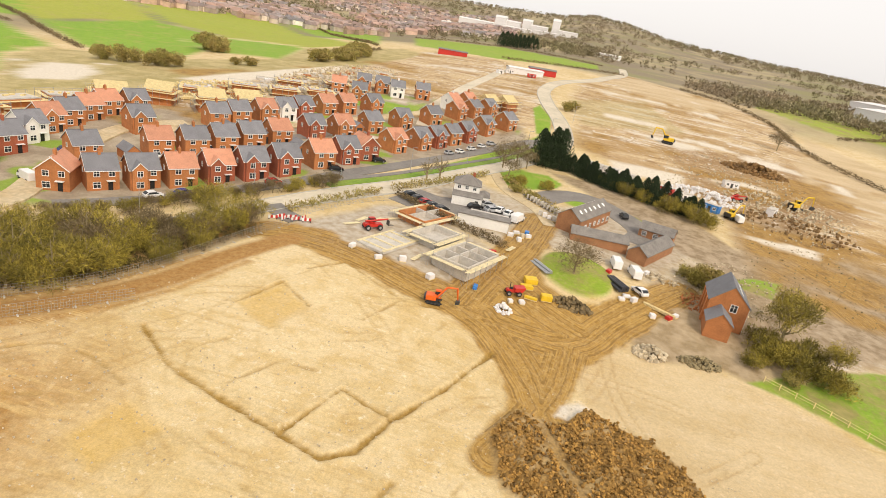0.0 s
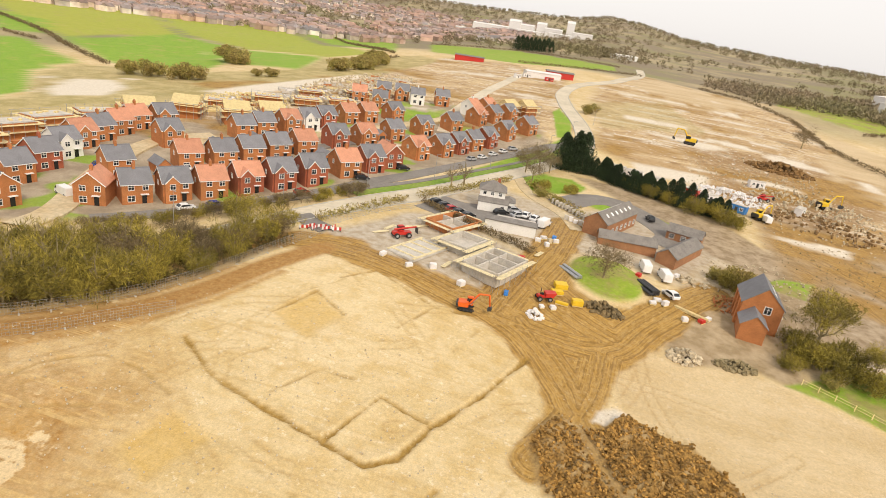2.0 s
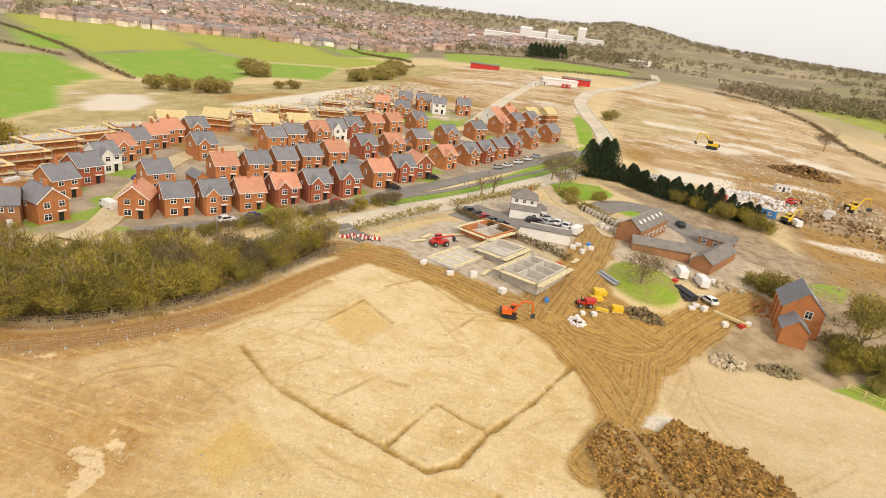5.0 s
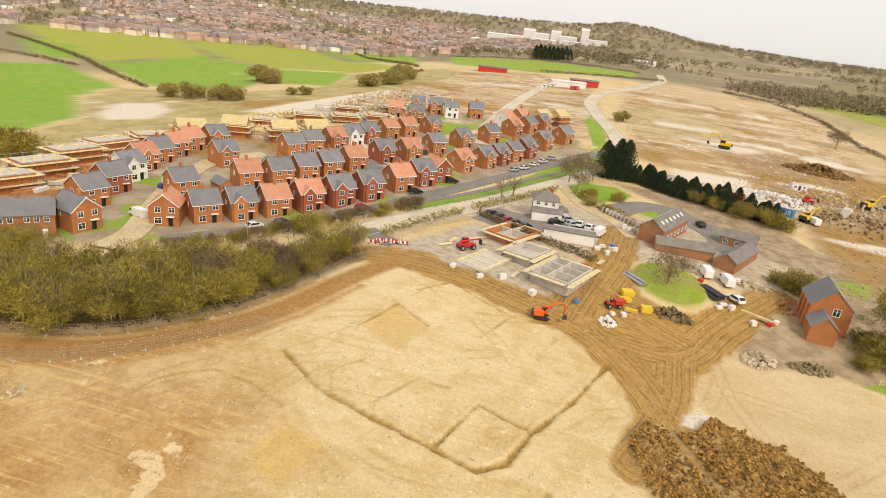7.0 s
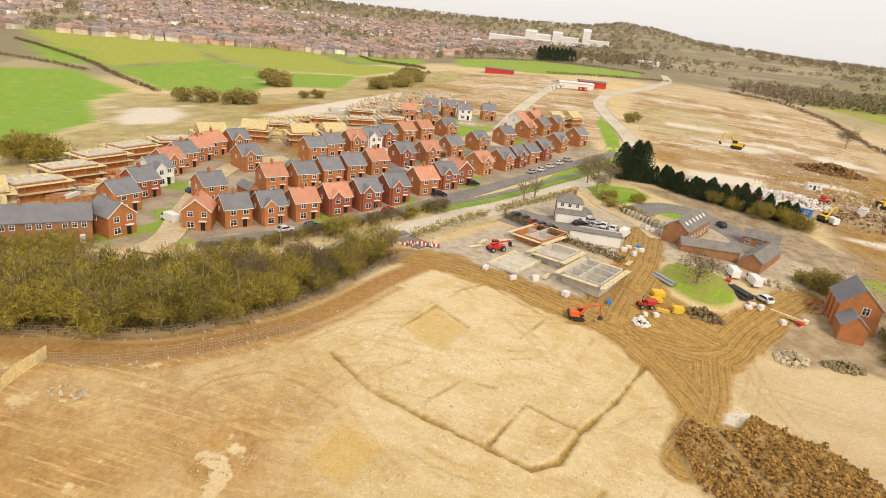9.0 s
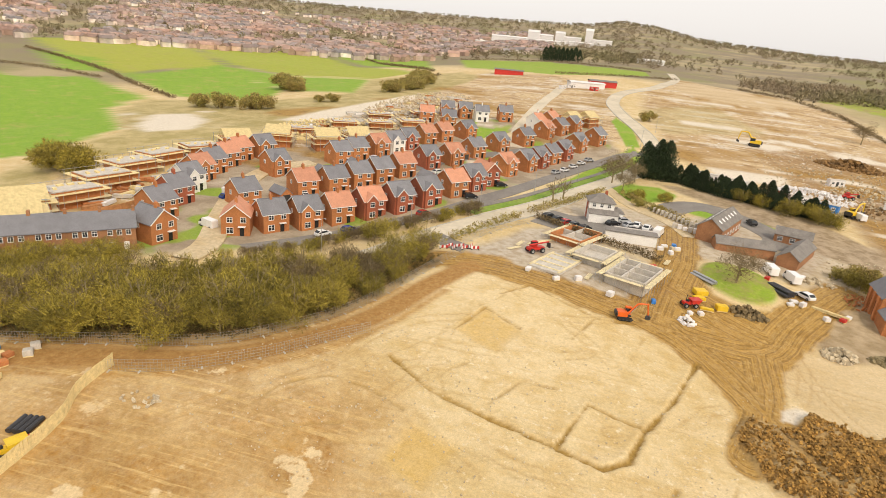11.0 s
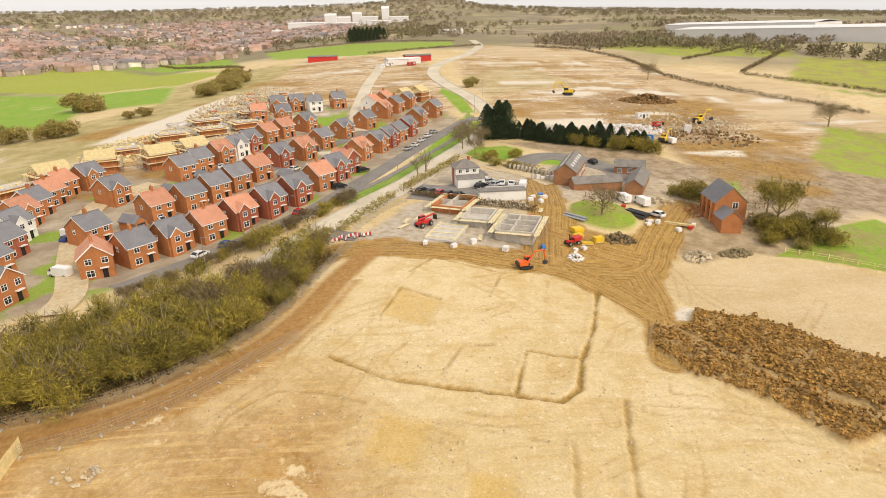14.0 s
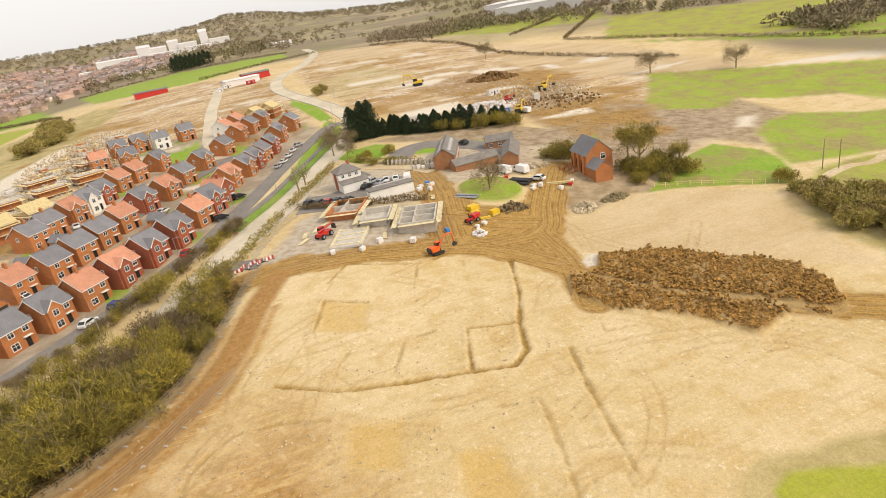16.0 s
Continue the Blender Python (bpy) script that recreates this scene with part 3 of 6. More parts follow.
works = g_mix(g_range(g_noise(0.06, 7, (0.35, 1.8, 1, -20), 0.7), 0.53, 0.6), works, (0.62, 0.55, 0.45))
works = g_mix(g_range(g_noise(0.11, 6, (0.5, 1.4, 1, 10), 0.7), 0.56, 0.62), works, (0.27, 0.155, 0.06))
works = g_mix(g_math("MULTIPLY", g_attr("churned"), g_range(g_noise(0.3, 6, None, 0.7), 0.4, 0.56, 0.35, 1.0)), works, (0.27, 0.155, 0.065))
works = g_mix(g_range(g_noise(0.22, 7, (0.6, 1.6, 1, -35), 0.75), 0.54, 0.6, 0, 0.85), works, (0.30, 0.18, 0.075))
works = g_mix(g_range(g_noise(0.7, 6, (0.6, 1.5, 1, -30), 0.75), 0.56, 0.62, 0, 0.7), works, (0.24, 0.14, 0.055))
works = g_mix(g_range(g_noise(0.35, 5), 0.6, 0.68), works, (0.66, 0.62, 0.56))
soil = g_mix(g_math("MULTIPLY", g_attr("far_site"), 0.92), soil, works)
soil = g_mix(g_math("MULTIPLY", g_attr("sandy"), 0.85), soil, g_mix(g_range(g_noise(0.05, 6, (0.4, 1.6, 1, -20)), 0.4, 0.6), (0.57, 0.44, 0.27), (0.47, 0.345, 0.19)))
soil = g_mix(g_math("MULTIPLY", g_attr("olive"), 0.9), soil, g_mix(g_range(g_noise(0.1, 7, None, 0.7), 0.42, 0.58), (0.46, 0.365, 0.17), (0.32, 0.265, 0.09)))
soil = g_mix(g_attr("gravel"), soil, g_mix(g_range(patch, 0.42, 0.6), (0.50, 0.435, 0.345), (0.36, 0.285, 0.195)))
soil = g_mix(g_math("MULTIPLY", g_attr("rubbly"), 0.92), soil, g_mix(g_range(g_noise(0.25, 8, None, 0.75), 0.42, 0.58), (0.40, 0.305, 0.20), (0.235, 0.165, 0.09)))
soil = g_mix(g_math("MULTIPLY", g_attr("yard"), 0.85), soil, g_mix(g_range(g_noise(0.12, 4), 0.42, 0.58), (0.40, 0.33, 0.24), (0.27, 0.21, 0.145)))
soil = g_mix(g_math("MULTIPLY", g_attr("clay"), g_range(g_noise(0.16, 5), 0.6, 0.64, 0, 0.75)), soil, (0.70, 0.56, 0.34))
soil = g_mix(g_math("MULTIPLY", g_attr("scuff"), g_range(fine, 0.25, 0.65, 0.1, 0.6)), soil, (0.38, 0.24, 0.085))
combine = gn.new("ShaderNodeCombineXYZ")
gl.new(g_math("MULTIPLY", g_attr("rut"), 2.3), combine.inputs[0])
gl.new(g_math("MULTIPLY", middle, 2.0), combine.inputs[1])
ruts = gn.new("ShaderNodeTexNoise")
ruts.inputs["Scale"].default_value, ruts.inputs["Detail"].default_value = 1.0, 3
gl.new(combine.outputs[0], ruts.inputs["Vector"])
mudcol = g_mix(g_range(ruts.outputs[0], 0.42, 0.58), (0.22, 0.112, 0.016), (0.41, 0.235, 0.05))
mudcol = g_mix(g_range(g_noise(0.9, 6, None, 0.7), 0.56, 0.64, 0, 0.6), mudcol, (0.50, 0.33, 0.11))
soil = g_mix(g_math("MULTIPLY", g_attr("mud"), g_range(fine, 0.25, 0.7, 0.75, 1.0)), soil, mudcol)
soil = g_mix(g_attr("haul"), soil, g_mix(g_range(fine, 0.35, 0.65), (0.31, 0.155, 0.042), (0.40, 0.23, 0.075)))
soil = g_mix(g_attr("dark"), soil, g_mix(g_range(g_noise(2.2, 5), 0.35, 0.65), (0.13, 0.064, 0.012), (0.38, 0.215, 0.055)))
soil = g_mix(g_attr("dug"), soil, g_mix(g_range(fine, 0.35, 0.65), (0.26, 0.15, 0.025), (0.36, 0.225, 0.06)))
soil = g_mix(g_math("MULTIPLY", g_attr("wet"), g_range(patch, 0.3, 0.6, 1.0, 0.6)), soil, (0.55, 0.36, 0.10))
soil = g_mix(g_attr("white"), soil, g_mix(g_range(fine, 0.3, 0.7), (0.70, 0.64, 0.54), (0.60, 0.52, 0.40)))
scrub = g_mix(g_range(g_noise(0.011), 0.42, 0.6), (0.23, 0.18, 0.115), g_mix(g_range(g_noise(0.004), 0.47, 0.53), (0.38, 0.31, 0.17), (0.24, 0.22, 0.09)))
soil = g_mix(g_attr("country"), soil, scrub)
meadow = g_mix(g_attr("yellowed"), g_mix(g_range(middle, 0.35, 0.65), (0.155, 0.32, 0.012), (0.20, 0.35, 0.02)), g_mix(g_range(middle, 0.35, 0.65), (0.33, 0.34, 0.03), (0.39, 0.36, 0.05)))
meadow = g_mix(g_range(g_noise(0.08, 8, None, 0.7), 0.54, 0.68, 0, 0.7), meadow, (0.36, 0.31, 0.09))
meadow = g_mix(g_math("MULTIPLY", g_attr("worn"), g_range(g_noise(0.09, 9, None, 0.74), 0.46, 0.58, 0, 0.85)), meadow, g_mix(g_range(patch, 0.4, 0.6), (0.33, 0.26, 0.10), (0.25, 0.20, 0.07)))
soil = g_mix(g_math("MULTIPLY", g_attr("green"), g_range(fine, 0.2, 0.5, 0.75, 1.0)), soil, meadow)
ghs = gn.new("ShaderNodeHueSaturation")
gl.new(soil, ghs.inputs["Color"])
gl.new(g_math("MULTIPLY", g_range(grit, 0.35, 0.65, 0.9, 1.09), g_range(g_noise(2.0, 6, None, 0.75), 0.36, 0.64, 0.87, 1.1)), ghs.inputs["Value"])
gl.new(ghs.outputs[0], gbs.inputs["Base Color"])
gl.new(g_range(g_attr("wet"), 0, 1, 0.92, 0.35), gbs.inputs["Roughness"])
gbp = gn.new("ShaderNodeBump")
gbp.inputs["Strength"].default_value, gbp.inputs["Distance"].default_value = 0.45, 0.2
gl.new(g_math("ADD", fine, g_math("MULTIPLY", grit, 0.4)), gbp.inputs["Height"])
gl.new(gbp.outputs[0], gbs.inputs["Normal"])
gm.materials.append(gmat)
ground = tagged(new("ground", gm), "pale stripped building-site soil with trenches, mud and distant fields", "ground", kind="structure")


# ---- roads ----
def ribbon(name, pts, width, mat, lift=0.1, label="", category="road", shift=0.0, kind="structure", step=2.0, thick=0.9):
    """A draped strip along a plan line, with sides that go into the ground."""
    p = spline(pts, step)
    t = np.gradient(p, axis=0)
    t /= np.linalg.norm(t, axis=1)[:, None]
    nrm = np.stack([-t[:, 1], t[:, 0]], 1)
    offs = np.linspace(-width / 2, width / 2, 5 if width > 1 else 2) + shift
    verts, faces = [], []
    k = len(offs) + 2
    for i in range(len(p)):
        row = [p[i] + nrm[i] * o for o in (offs[0], *offs, offs[-1])]
        for j, q in enumerate(row):
            verts.append((q[0], q[1], lie1(*q) + (lift if 0 < j < k - 1 else lift - thick)))
        if i:
            for j in range(k - 1):
                a = (i - 1) * k + j
                faces.append((a, a + k, a + k + 1, a + 1))
    ob = mesh_from(name, verts, faces, mat)
    for f in ob.data.polygons:
        f.use_smooth = False
    return tagged(ob, label, category, kind=kind)


ribbon("road", ROAD, 7.6, ROAD_DUST, 0.16, "dusty pale spine road curving past the site")
for side in (-4.0, 4.0):
    ribbon("kerb", ROAD, 0.3, KERB, 0.28, "grey concrete kerb along the road", "kerb", side)
ribbon("footway", ROAD[6:11], 2.0, TARMAC, 0.2, "grey tarmac footway beside the road", "pavement", 9.0)
ribbon("verge", ROAD[6:10], 3.0, GRASS, 0.18, "bright green mown verge", "verge", 6.2)
ESTATE = [(-96, 99), (-84, 111), (-70, 124), (-58, 136), (-49, 155), (-40, 178), (-30, 204), (-20, 224), (-6, 246), (3, 250)]
ribbon("estate_road", ESTATE, 5.4, TARMAC, 0.2, "dark tarmac estate road with driveways")
ribbon("estate_street", [(-103, 88), (-104, 98), (-112, 116), (-119, 136), (-121, 156), (-112, 170)], 6.0, TRACK_DUST, 0.5, "unfinished dusty estate street")
ribbon("estate_lane", [(-88, 160), (-80, 176), (-70, 200), (-58, 222), (-45, 240)], 4.6, TARMAC, 0.4, "dark tarmac lane between the houses")
ribbon("estate_mews", [(-118, 160), (-104, 164), (-90, 184), (-78, 214), (-66, 240), (-54, 262)], 4.6, TRACK_DUST, 0.4, "pale unfinished lane behind the houses")
ribbon("far_road", [(-50, 240), (-53, 268), (-52, 296), (-49, 350), (-44, 400), (-38, 450), (-20, 480)], 6.5, ROAD_DUST, 0.2, "pale new road across the earthworks")
ribbon("west_track", [(-150, 92), (-165, 118), (-172, 140), (-165, 165), (-150, 185), (-140, 205)], 4.0, TRACK_DUST, 0.16, "pale stone track round the new houses")
ribbon("site_entrance", [(-57, 118), (-52, 113.5), (-47.5, 111)], 4.6, TARMAC, 0.22, "tarmac site entrance bellmouth")
ribbon("car_park", [(-33, 146), (-24, 143), (-14, 146), (-3, 142)], 15.0, TARMAC, 0.1, "grey tarmac car park of the white inn", "car park", step=1.5)
ribbon("yard_drive", [(1, 168), (9, 179), (17, 181), (26, 172), (32, 160), (29, 150)], 9.5, TARMAC, 0.1, "grey tarmac courtyard drive", "drive", step=1.5)
ribbon("yard_lane", [(-14, 192), (-8, 172), (2, 158), (6, 146)], 3.6, TRACK_DUST, 0.12, "worn stone lane beside the inn", "lane")
ribbon("stream_bank", [(112, 86), (100, 82), (92, 83), (80, 80), (72, 74), (62, 62)], 2.4, TRACK_DUST, 0.1, "muddy bank of a small stream", "bank")


# ---- houses ----
def lattice(xs, zs, t):
    """One welded frame: bars between the cuts, holes where both counts are odd."""
    bm = bmesh.new()
    grid = {}

    def at(i, k, s):
        if (i, k, s) not in grid:
            grid[i, k, s] = bm.verts.new((xs[i], s * t, zs[k]))
        return grid[i, k, s]

    def solid(i, k):
        return 0 <= i < len(xs) - 1 and 0 <= k < len(zs) - 1 and not (i % 2 and k % 2)

    for i in range(len(xs) - 1):
        for k in range(len(zs) - 1):
            if not solid(i, k):
                continue
            for s in (-1, 1):
                bm.faces.new((at(i, k, s), at(i + 1, k, s), at(i + 1, k + 1, s), at(i, k + 1, s)))
            for di, dk, a, b in ((-1, 0, (0, 0), (0, 1)), (1, 0, (1, 0), (1, 1)), (0, -1, (0, 0), (1, 0)), (0, 1, (0, 1), (1, 1))):
                if not solid(i + di, k + dk):
                    bm.faces.new((at(i + a[0], k + a[1], -1), at(i + b[0], k + b[1], -1), at(i + b[0], k + b[1], 1), at(i + a[0], k + a[1], 1)))
    bmesh.ops.recalc_face_normals(bm, faces=bm.faces[:])
    return bm


def window(parent, x, y, z, w, h, rz=0.0):
    """A white framed window whose face looks to -y before it is turned."""
    bm = lattice([-w / 2 - 0.06, -w / 2 + 0.04, -0.035, 0.035, w / 2 - 0.04, w / 2 + 0.06], [-h / 2 - 0.08, -h / 2 + 0.05, h * 0.1, h * 0.1 + 0.06, h / 2 - 0.04, h / 2 + 0.05], 0.05)
    fr = part("window", turned(bm, rz, (x, y, z)), UPVC, parent, "white plastic window frame")
    part("pane", turned(boxed((0, 0.0, 0), (w, 0.03, h)), rz, (x, y, z)), GLASS, fr)


def gable_wall(w, d, eave, rise):
    return prism([(-d / 2, 0), (d / 2, 0), (d / 2, eave), (0, eave + rise), (-d / 2, eave)], -w / 2, w / 2)


def roof_slabs(w, d, eave, rise, over=0.35, thick=0.2, verge=0.3):
    """Two pitched slabs; the ridge runs along y."""
    k = rise / (d / 2)
    e, o = eave - over * k, d / 2 + over
    t = thick
    return prism([(-o, e), (0, eave + rise), (o, e), (o, e + t), (0, eave + rise + t), (-o, e + t)], -w / 2 - verge, w / 2 + verge)


def house(kind, roof, wall, label, w=6.5, d=7.6, eave=4.8, rise=2.7):
    """A two-storey house at the origin that fronts to -y. kind: plain, bay (front gable), garage, gable (gable end to the front)."""
    top = new("house")
    tagged(top, label, "house", "houses of the new estate")
    z0 = -1.6
    if kind == "gable":
        part("wall", prism([(-w / 2, z0), (w / 2, z0), (w / 2, eave), (0, eave + rise), (-w / 2, eave)], -d / 2, d / 2), wall, top)
        part("roof", roof_slabs(d, w, eave, rise), roof, top)
    else:
        bm = prism([(-d / 2, z0), (d / 2, z0), (d / 2, eave), (0, eave + rise), (-d / 2, eave)], -w / 2, w / 2)
        part("wall", turned(bm, 90), wall, top)
        part("roof", turned(roof_slabs(w, d, eave, rise), 90), roof, top)
    part("ridge_tile", boxed((0, 0, eave + rise + 0.2), (0.25, d + 0.6, 0.14) if kind == "gable" else (w + 0.6, 0.25, 0.14)), roof, top)
    if kind == "bay":
        gw, gr = w * 0.5, 1.7
        part("front_gable", turned(prism([(-gw / 2, z0), (gw / 2, z0), (gw / 2, eave), (0, eave + gr), (-gw / 2, eave)], -d / 2 - 0.8, -d / 2 + 3.2), 0, (-w * 0.2, 0, 0)), wall, top)
        part("gable_roof", turned(roof_slabs(5.4, gw, eave, gr, 0.25, 0.18, 0.0), 0, (-w * 0.2, -d / 2 + 1.75, 0)), roof, top)
        bmf = bmesh.new()
        for s in (-1, 1):
            box(bmf, (-w * 0.2 + s * gw / 4, -d / 2 - 1.0, eave + gr / 2 + 0.02), (math.hypot(gw / 2, gr) + 0.3, 0.06, 0.16), ry=s * math.degrees(math.atan2(gr, gw / 2)))
        part("bargeboard", bmf, UPVC, top)
    f = -d / 2 - 0.03
    left = f - 0.8 if kind == "bay" else f
    window(top, -w * 0.2, left, 3.9, 1.2, 1.25)
    window(top, w * 0.27, f, 3.9, 1.2, 1.25)
    window(top, -w * 0.2, left, 1.3, 1.5, 1.4)
    if kind == "garage":
        part("garage_door", boxed((w * 0.24, f, 1.05), (2.3, 0.08, 2.1)), DARK, top, "dark garage door")
        part("door", boxed((w * 0.02, f, 1.05), (0.95, 0.08, 2.1)), UPVC, top)
    else:
        part("door", boxed((w * 0.22, f, 1.05), (1.0, 0.1, 2.1)), PAINT["black"], top, "painted front door")
        part("porch", boxed((w * 0.22, f - 0.4, 2.35), (1.7, 0.9, 0.12)), UPVC, top, "white flat porch canopy")
    window(top, -w / 2 - 0.03, 0.6, 3.8, 0.8, 1.1, 90)
    for x in (-w * 0.25, w * 0.22):
        window(top, x, d / 2 + 0.03, 3.9, 1.1, 1.2, 180)
    window(top, w * 0.2, d / 2 + 0.03, 1.15, 2.2, 2.0, 180)
    bmf = bmesh.new()
    if kind == "gable":
        for s in (-1, 1):
            box(bmf, (s * w / 4, -d / 2 - 0.33, eave + rise / 2), (math.hypot(w / 2, rise) + 0.7, 0.06, 0.2), ry=s * math.degrees(math.atan2(rise, w / 2)))
    else:
        for s in (-1, 1):
            box(bmf, (0, s * (d / 2 + 0.37), eave - 0.22), (w + 0.6, 0.06, 0.18))
            box(bmf, (-w / 2 - 0.32, s * d / 4, eave + rise / 2), (0.06, math.hypot(d / 2, rise) + 0.7, 0.2), rx=-s * math.degrees(math.atan2(rise, d / 2)))
    part("fascia", bmf, UPVC, top, "white fascia boards")
    if kind in ("gable", "plain"):
        bmc = bevelled((0, 0, eave + rise + 0.45), (0.6, 0.9, 1.5), 0.03)
        ch = part("chimney", turned(bmc, 0, (0, -d * 0.2 if kind == "gable" else 0, 0)), wall, top)
        bmp = bmesh.new()
        for s in (-0.2, 0.2):
            rod(bmp, (0, (-d * 0.2 if kind == "gable" else 0) + s, eave + rise + 1.2), (0, (-d * 0.2 if kind == "gable" else 0) + s, eave + rise + 1.6), 0.12, 0.1)
        part("chimney_pot", bmp, TILE_RED, ch)
    return top


ROOFS = {"g": (SLATE, "grey slate roof"), "r": (TILE_RED, "terracotta tiled roof")}
WALLS = {"b": (BRICK, "orange brick"), "d": (BRICK_DARK, "dark red brick"), "w": (RENDER_WHITE, "white rendered")}
MADE = {}


def put_house(x, y, turn, kind, roof, wall="b", scale=1.0):
    key = (kind, roof, wall)
    m = pose(x, y, lie1(x, y), 0, 0, turn) @ Matrix.Diagonal((scale, scale, scale, 1))
    if key not in MADE:
        MADE[key] = house(kind, ROOFS[roof][0], WALLS[wall][0], "two-storey %s house with a %s" % (WALLS[wall][1], ROOFS[roof][1]))
        MADE[key].matrix_basis = m
        return MADE[key]
    return copy_thing(MADE[key], m)


def row(places, turn, codes, back=4.6):
    """Houses by their front doors: each code is a kind, a roof and a wall."""
    kinds = {"p": "plain", "b": "bay", "a": "garage", "g": "gable"}
    dx, dy = -math.sin(radians(turn)), math.cos(radians(turn))
    for (x, y), c in zip(places, codes.split()):
        put_house(x + dx * back, y + dy * back, turn, kinds[c[0]], c[1], c[2])


row([(-101.5, 105)], 24, "grb")
row([(-94, 111.5), (-87.5, 117), (-81, 122), (-74.5, 127.5), (-68, 132.5), (-62, 138.5), (-56.5, 149), (-53, 160), (-50, 169)], 50, "pgb bgb prb brd bgd bgd prb bgd grd")
row([(-46, 190), (-40, 203), (-36, 213), (-32, 222), (-27.5, 231), (-22, 246), (-14, 259)], 58, "brb bgb bgd pgb bgd bgb pgb")
row([(-98, 138), (-91, 143.5), (-86, 150), (-81.5, 157), (-77, 166), (-72.5, 182), (-66, 192), (-61, 210), (-54, 228), (-45, 244)], 52, "prb pgb pgb pgb prb bgd brb pgb bgb pgb")
row([(-101, 172), (-98, 180), (-93.5, 190), (-90, 198), (-87, 207), (-83, 220), (-78, 229), (-70, 240)], 54, "pgb pgb brb bgw bgd prb prb bgb")
row([(-90, 280), (-81, 281), (-72, 277), (-61, 283), (-96, 262), (-84, 256)], 20, "bgb bgb pgw pgb prb bgb")
row([(-37, 262), (-31, 270), (-25, 277), (-42, 275), (-36, 283)], 60, "brb pgb bgb prw prb")
row([(-108, 124), (-114, 153)], 60, "pgb bgb")
row([(-112, 95), (-121, 108), (-124, 119), (-127.5, 129.5), (-130.5, 139), (-131.5, 147), (-132, 155.5), (-132.5, 164)], 74, "ggb pgb pgd bgw brb pgb prb prb")
row([(-128, 170)], 60, "bgb")


def terrace(x, y, turn, n):
    """A long brick terrace under one slate roof."""
    top = tagged(new("terrace"), "long brown brick terrace with a grey slate roof", "house")
    w, d, eave, rise = 6.2 * n, 8.0, 5.2, 2.6
    part("wall", turned(prism([(-d / 2, -2), (d / 2, -2), (d / 2, eave), (0, eave + rise), (-d / 2, eave)], -w / 2, w / 2), 90), BRICK_BUFF, top)
    part("roof", turned(roof_slabs(w, d, eave, rise), 90), SLATE, top)
    for i in range(n):
        cx = -w / 2 + 6.2 * (i + 0.5)
        for dx in (-1.7, 0, 1.7):
            window(top, cx + dx, -d / 2 - 0.03, 4.2, 0.9, 1.1)
        window(top, cx - 1.6, -d / 2 - 0.03, 1.4, 1.3, 1.3)
        part("door", boxed((cx + 1.2, -d / 2 - 0.03, 1.05), (1.0, 0.1, 2.1)), UPVC, top)
        part("chimney", bevelled((cx + 3.0, 0, eave + rise + 0.3), (0.6, 0.9, 1.4), 0.03), BRICK_BUFF, top)
    top.matrix_basis = pose(x, y, lie1(x, y), 0, 0, turn)


terrace(-127, 84, 42, 4)


def garage(x, y, turn, roof, w=3.4, d=6.0):
    top = tagged(new("garage"), "small single-storey brick garage with a pitched roof", "garage", "garages of the new estate")
    part("wall", prism([(-w / 2, -1), (w / 2, -1), (w / 2, 2.4), (0, 3.9), (-w / 2, 2.4)], -d / 2, d / 2), BRICK, top)
    part("roof", roof_slabs(d, w, 2.4, 1.5, 0.25, 0.15, 0.2), roof, top)
    part("garage_door", boxed((0, -d / 2 - 0.03, 1.05), (2.3, 0.06, 2.1)), DARK, top)
    top.matrix_basis = pose(x, y, lie1(x, y), 0, 0, turn)


for x, y, turn, r in ((-97, 116, 24, TILE_RED), (-90, 121, 50, SLATE), (-105, 134, 60, SLATE), (-102, 156, 55, SLATE), (-93, 158, 55, SLATE), (-84, 168, 52, SLATE), (-78, 188, 52, SLATE), (-68, 206, 52, SLATE), (-96, 168, 50, SLATE), (-58, 178, 50, SLATE), (-70, 162, 50, SLATE)):
    garage(x, y, turn, r)


def slat_fence(name, pts, height, mat, label, group="", width=0.16, cap=150):
    """Close boards on posts along a plan line."""
    top = tagged(new(name), label, "fence", group)
    p = spline(pts, 0.5)
    seg = np.hypot(*np.diff(p, axis=0).T)
    run = np.concatenate([[0], np.cumsum(seg)])
    total = run[-1]
    n = min(cap, int(total / (width + 0.012)))
    bm = bmesh.new()
    box(bm, (0, 0, height / 2 - 0.2), (total / n - 0.012, 0.03, height + 0.4))
    shared = bpy.data.meshes.new("slat")
    bm.to_mesh(shared)
    bm.free()
    shared.materials.append(mat)
    for i in range(n):
        s = (i + 0.5) / n * total
        x, y = np.interp(s, run, p[:, 0]), np.interp(s, run, p[:, 1])
        x2, y2 = np.interp(s + 0.1, run, p[:, 0]), np.interp(s + 0.1, run, p[:, 1])
        ob = new("slat", shared)
        ob.parent = top
        ob.matrix_basis = pose(x, y, lie1(x, y) + random.uniform(-0.04, 0.04), 0, random.uniform(-1, 1), math.degrees(math.atan2(y2 - y, x2 - x)))
    for i in range(int(total / 2.4) + 1):
        s = min(total, i * 2.4)
        x, y = np.interp(s, run, p[:, 0]), np.interp(s, run, p[:, 1])
        z = lie1(x, y)
        part("post", boxed((x, y, z + height / 2 - 0.2), (0.1, 0.1, height + 0.5)), mat, top)
    return top


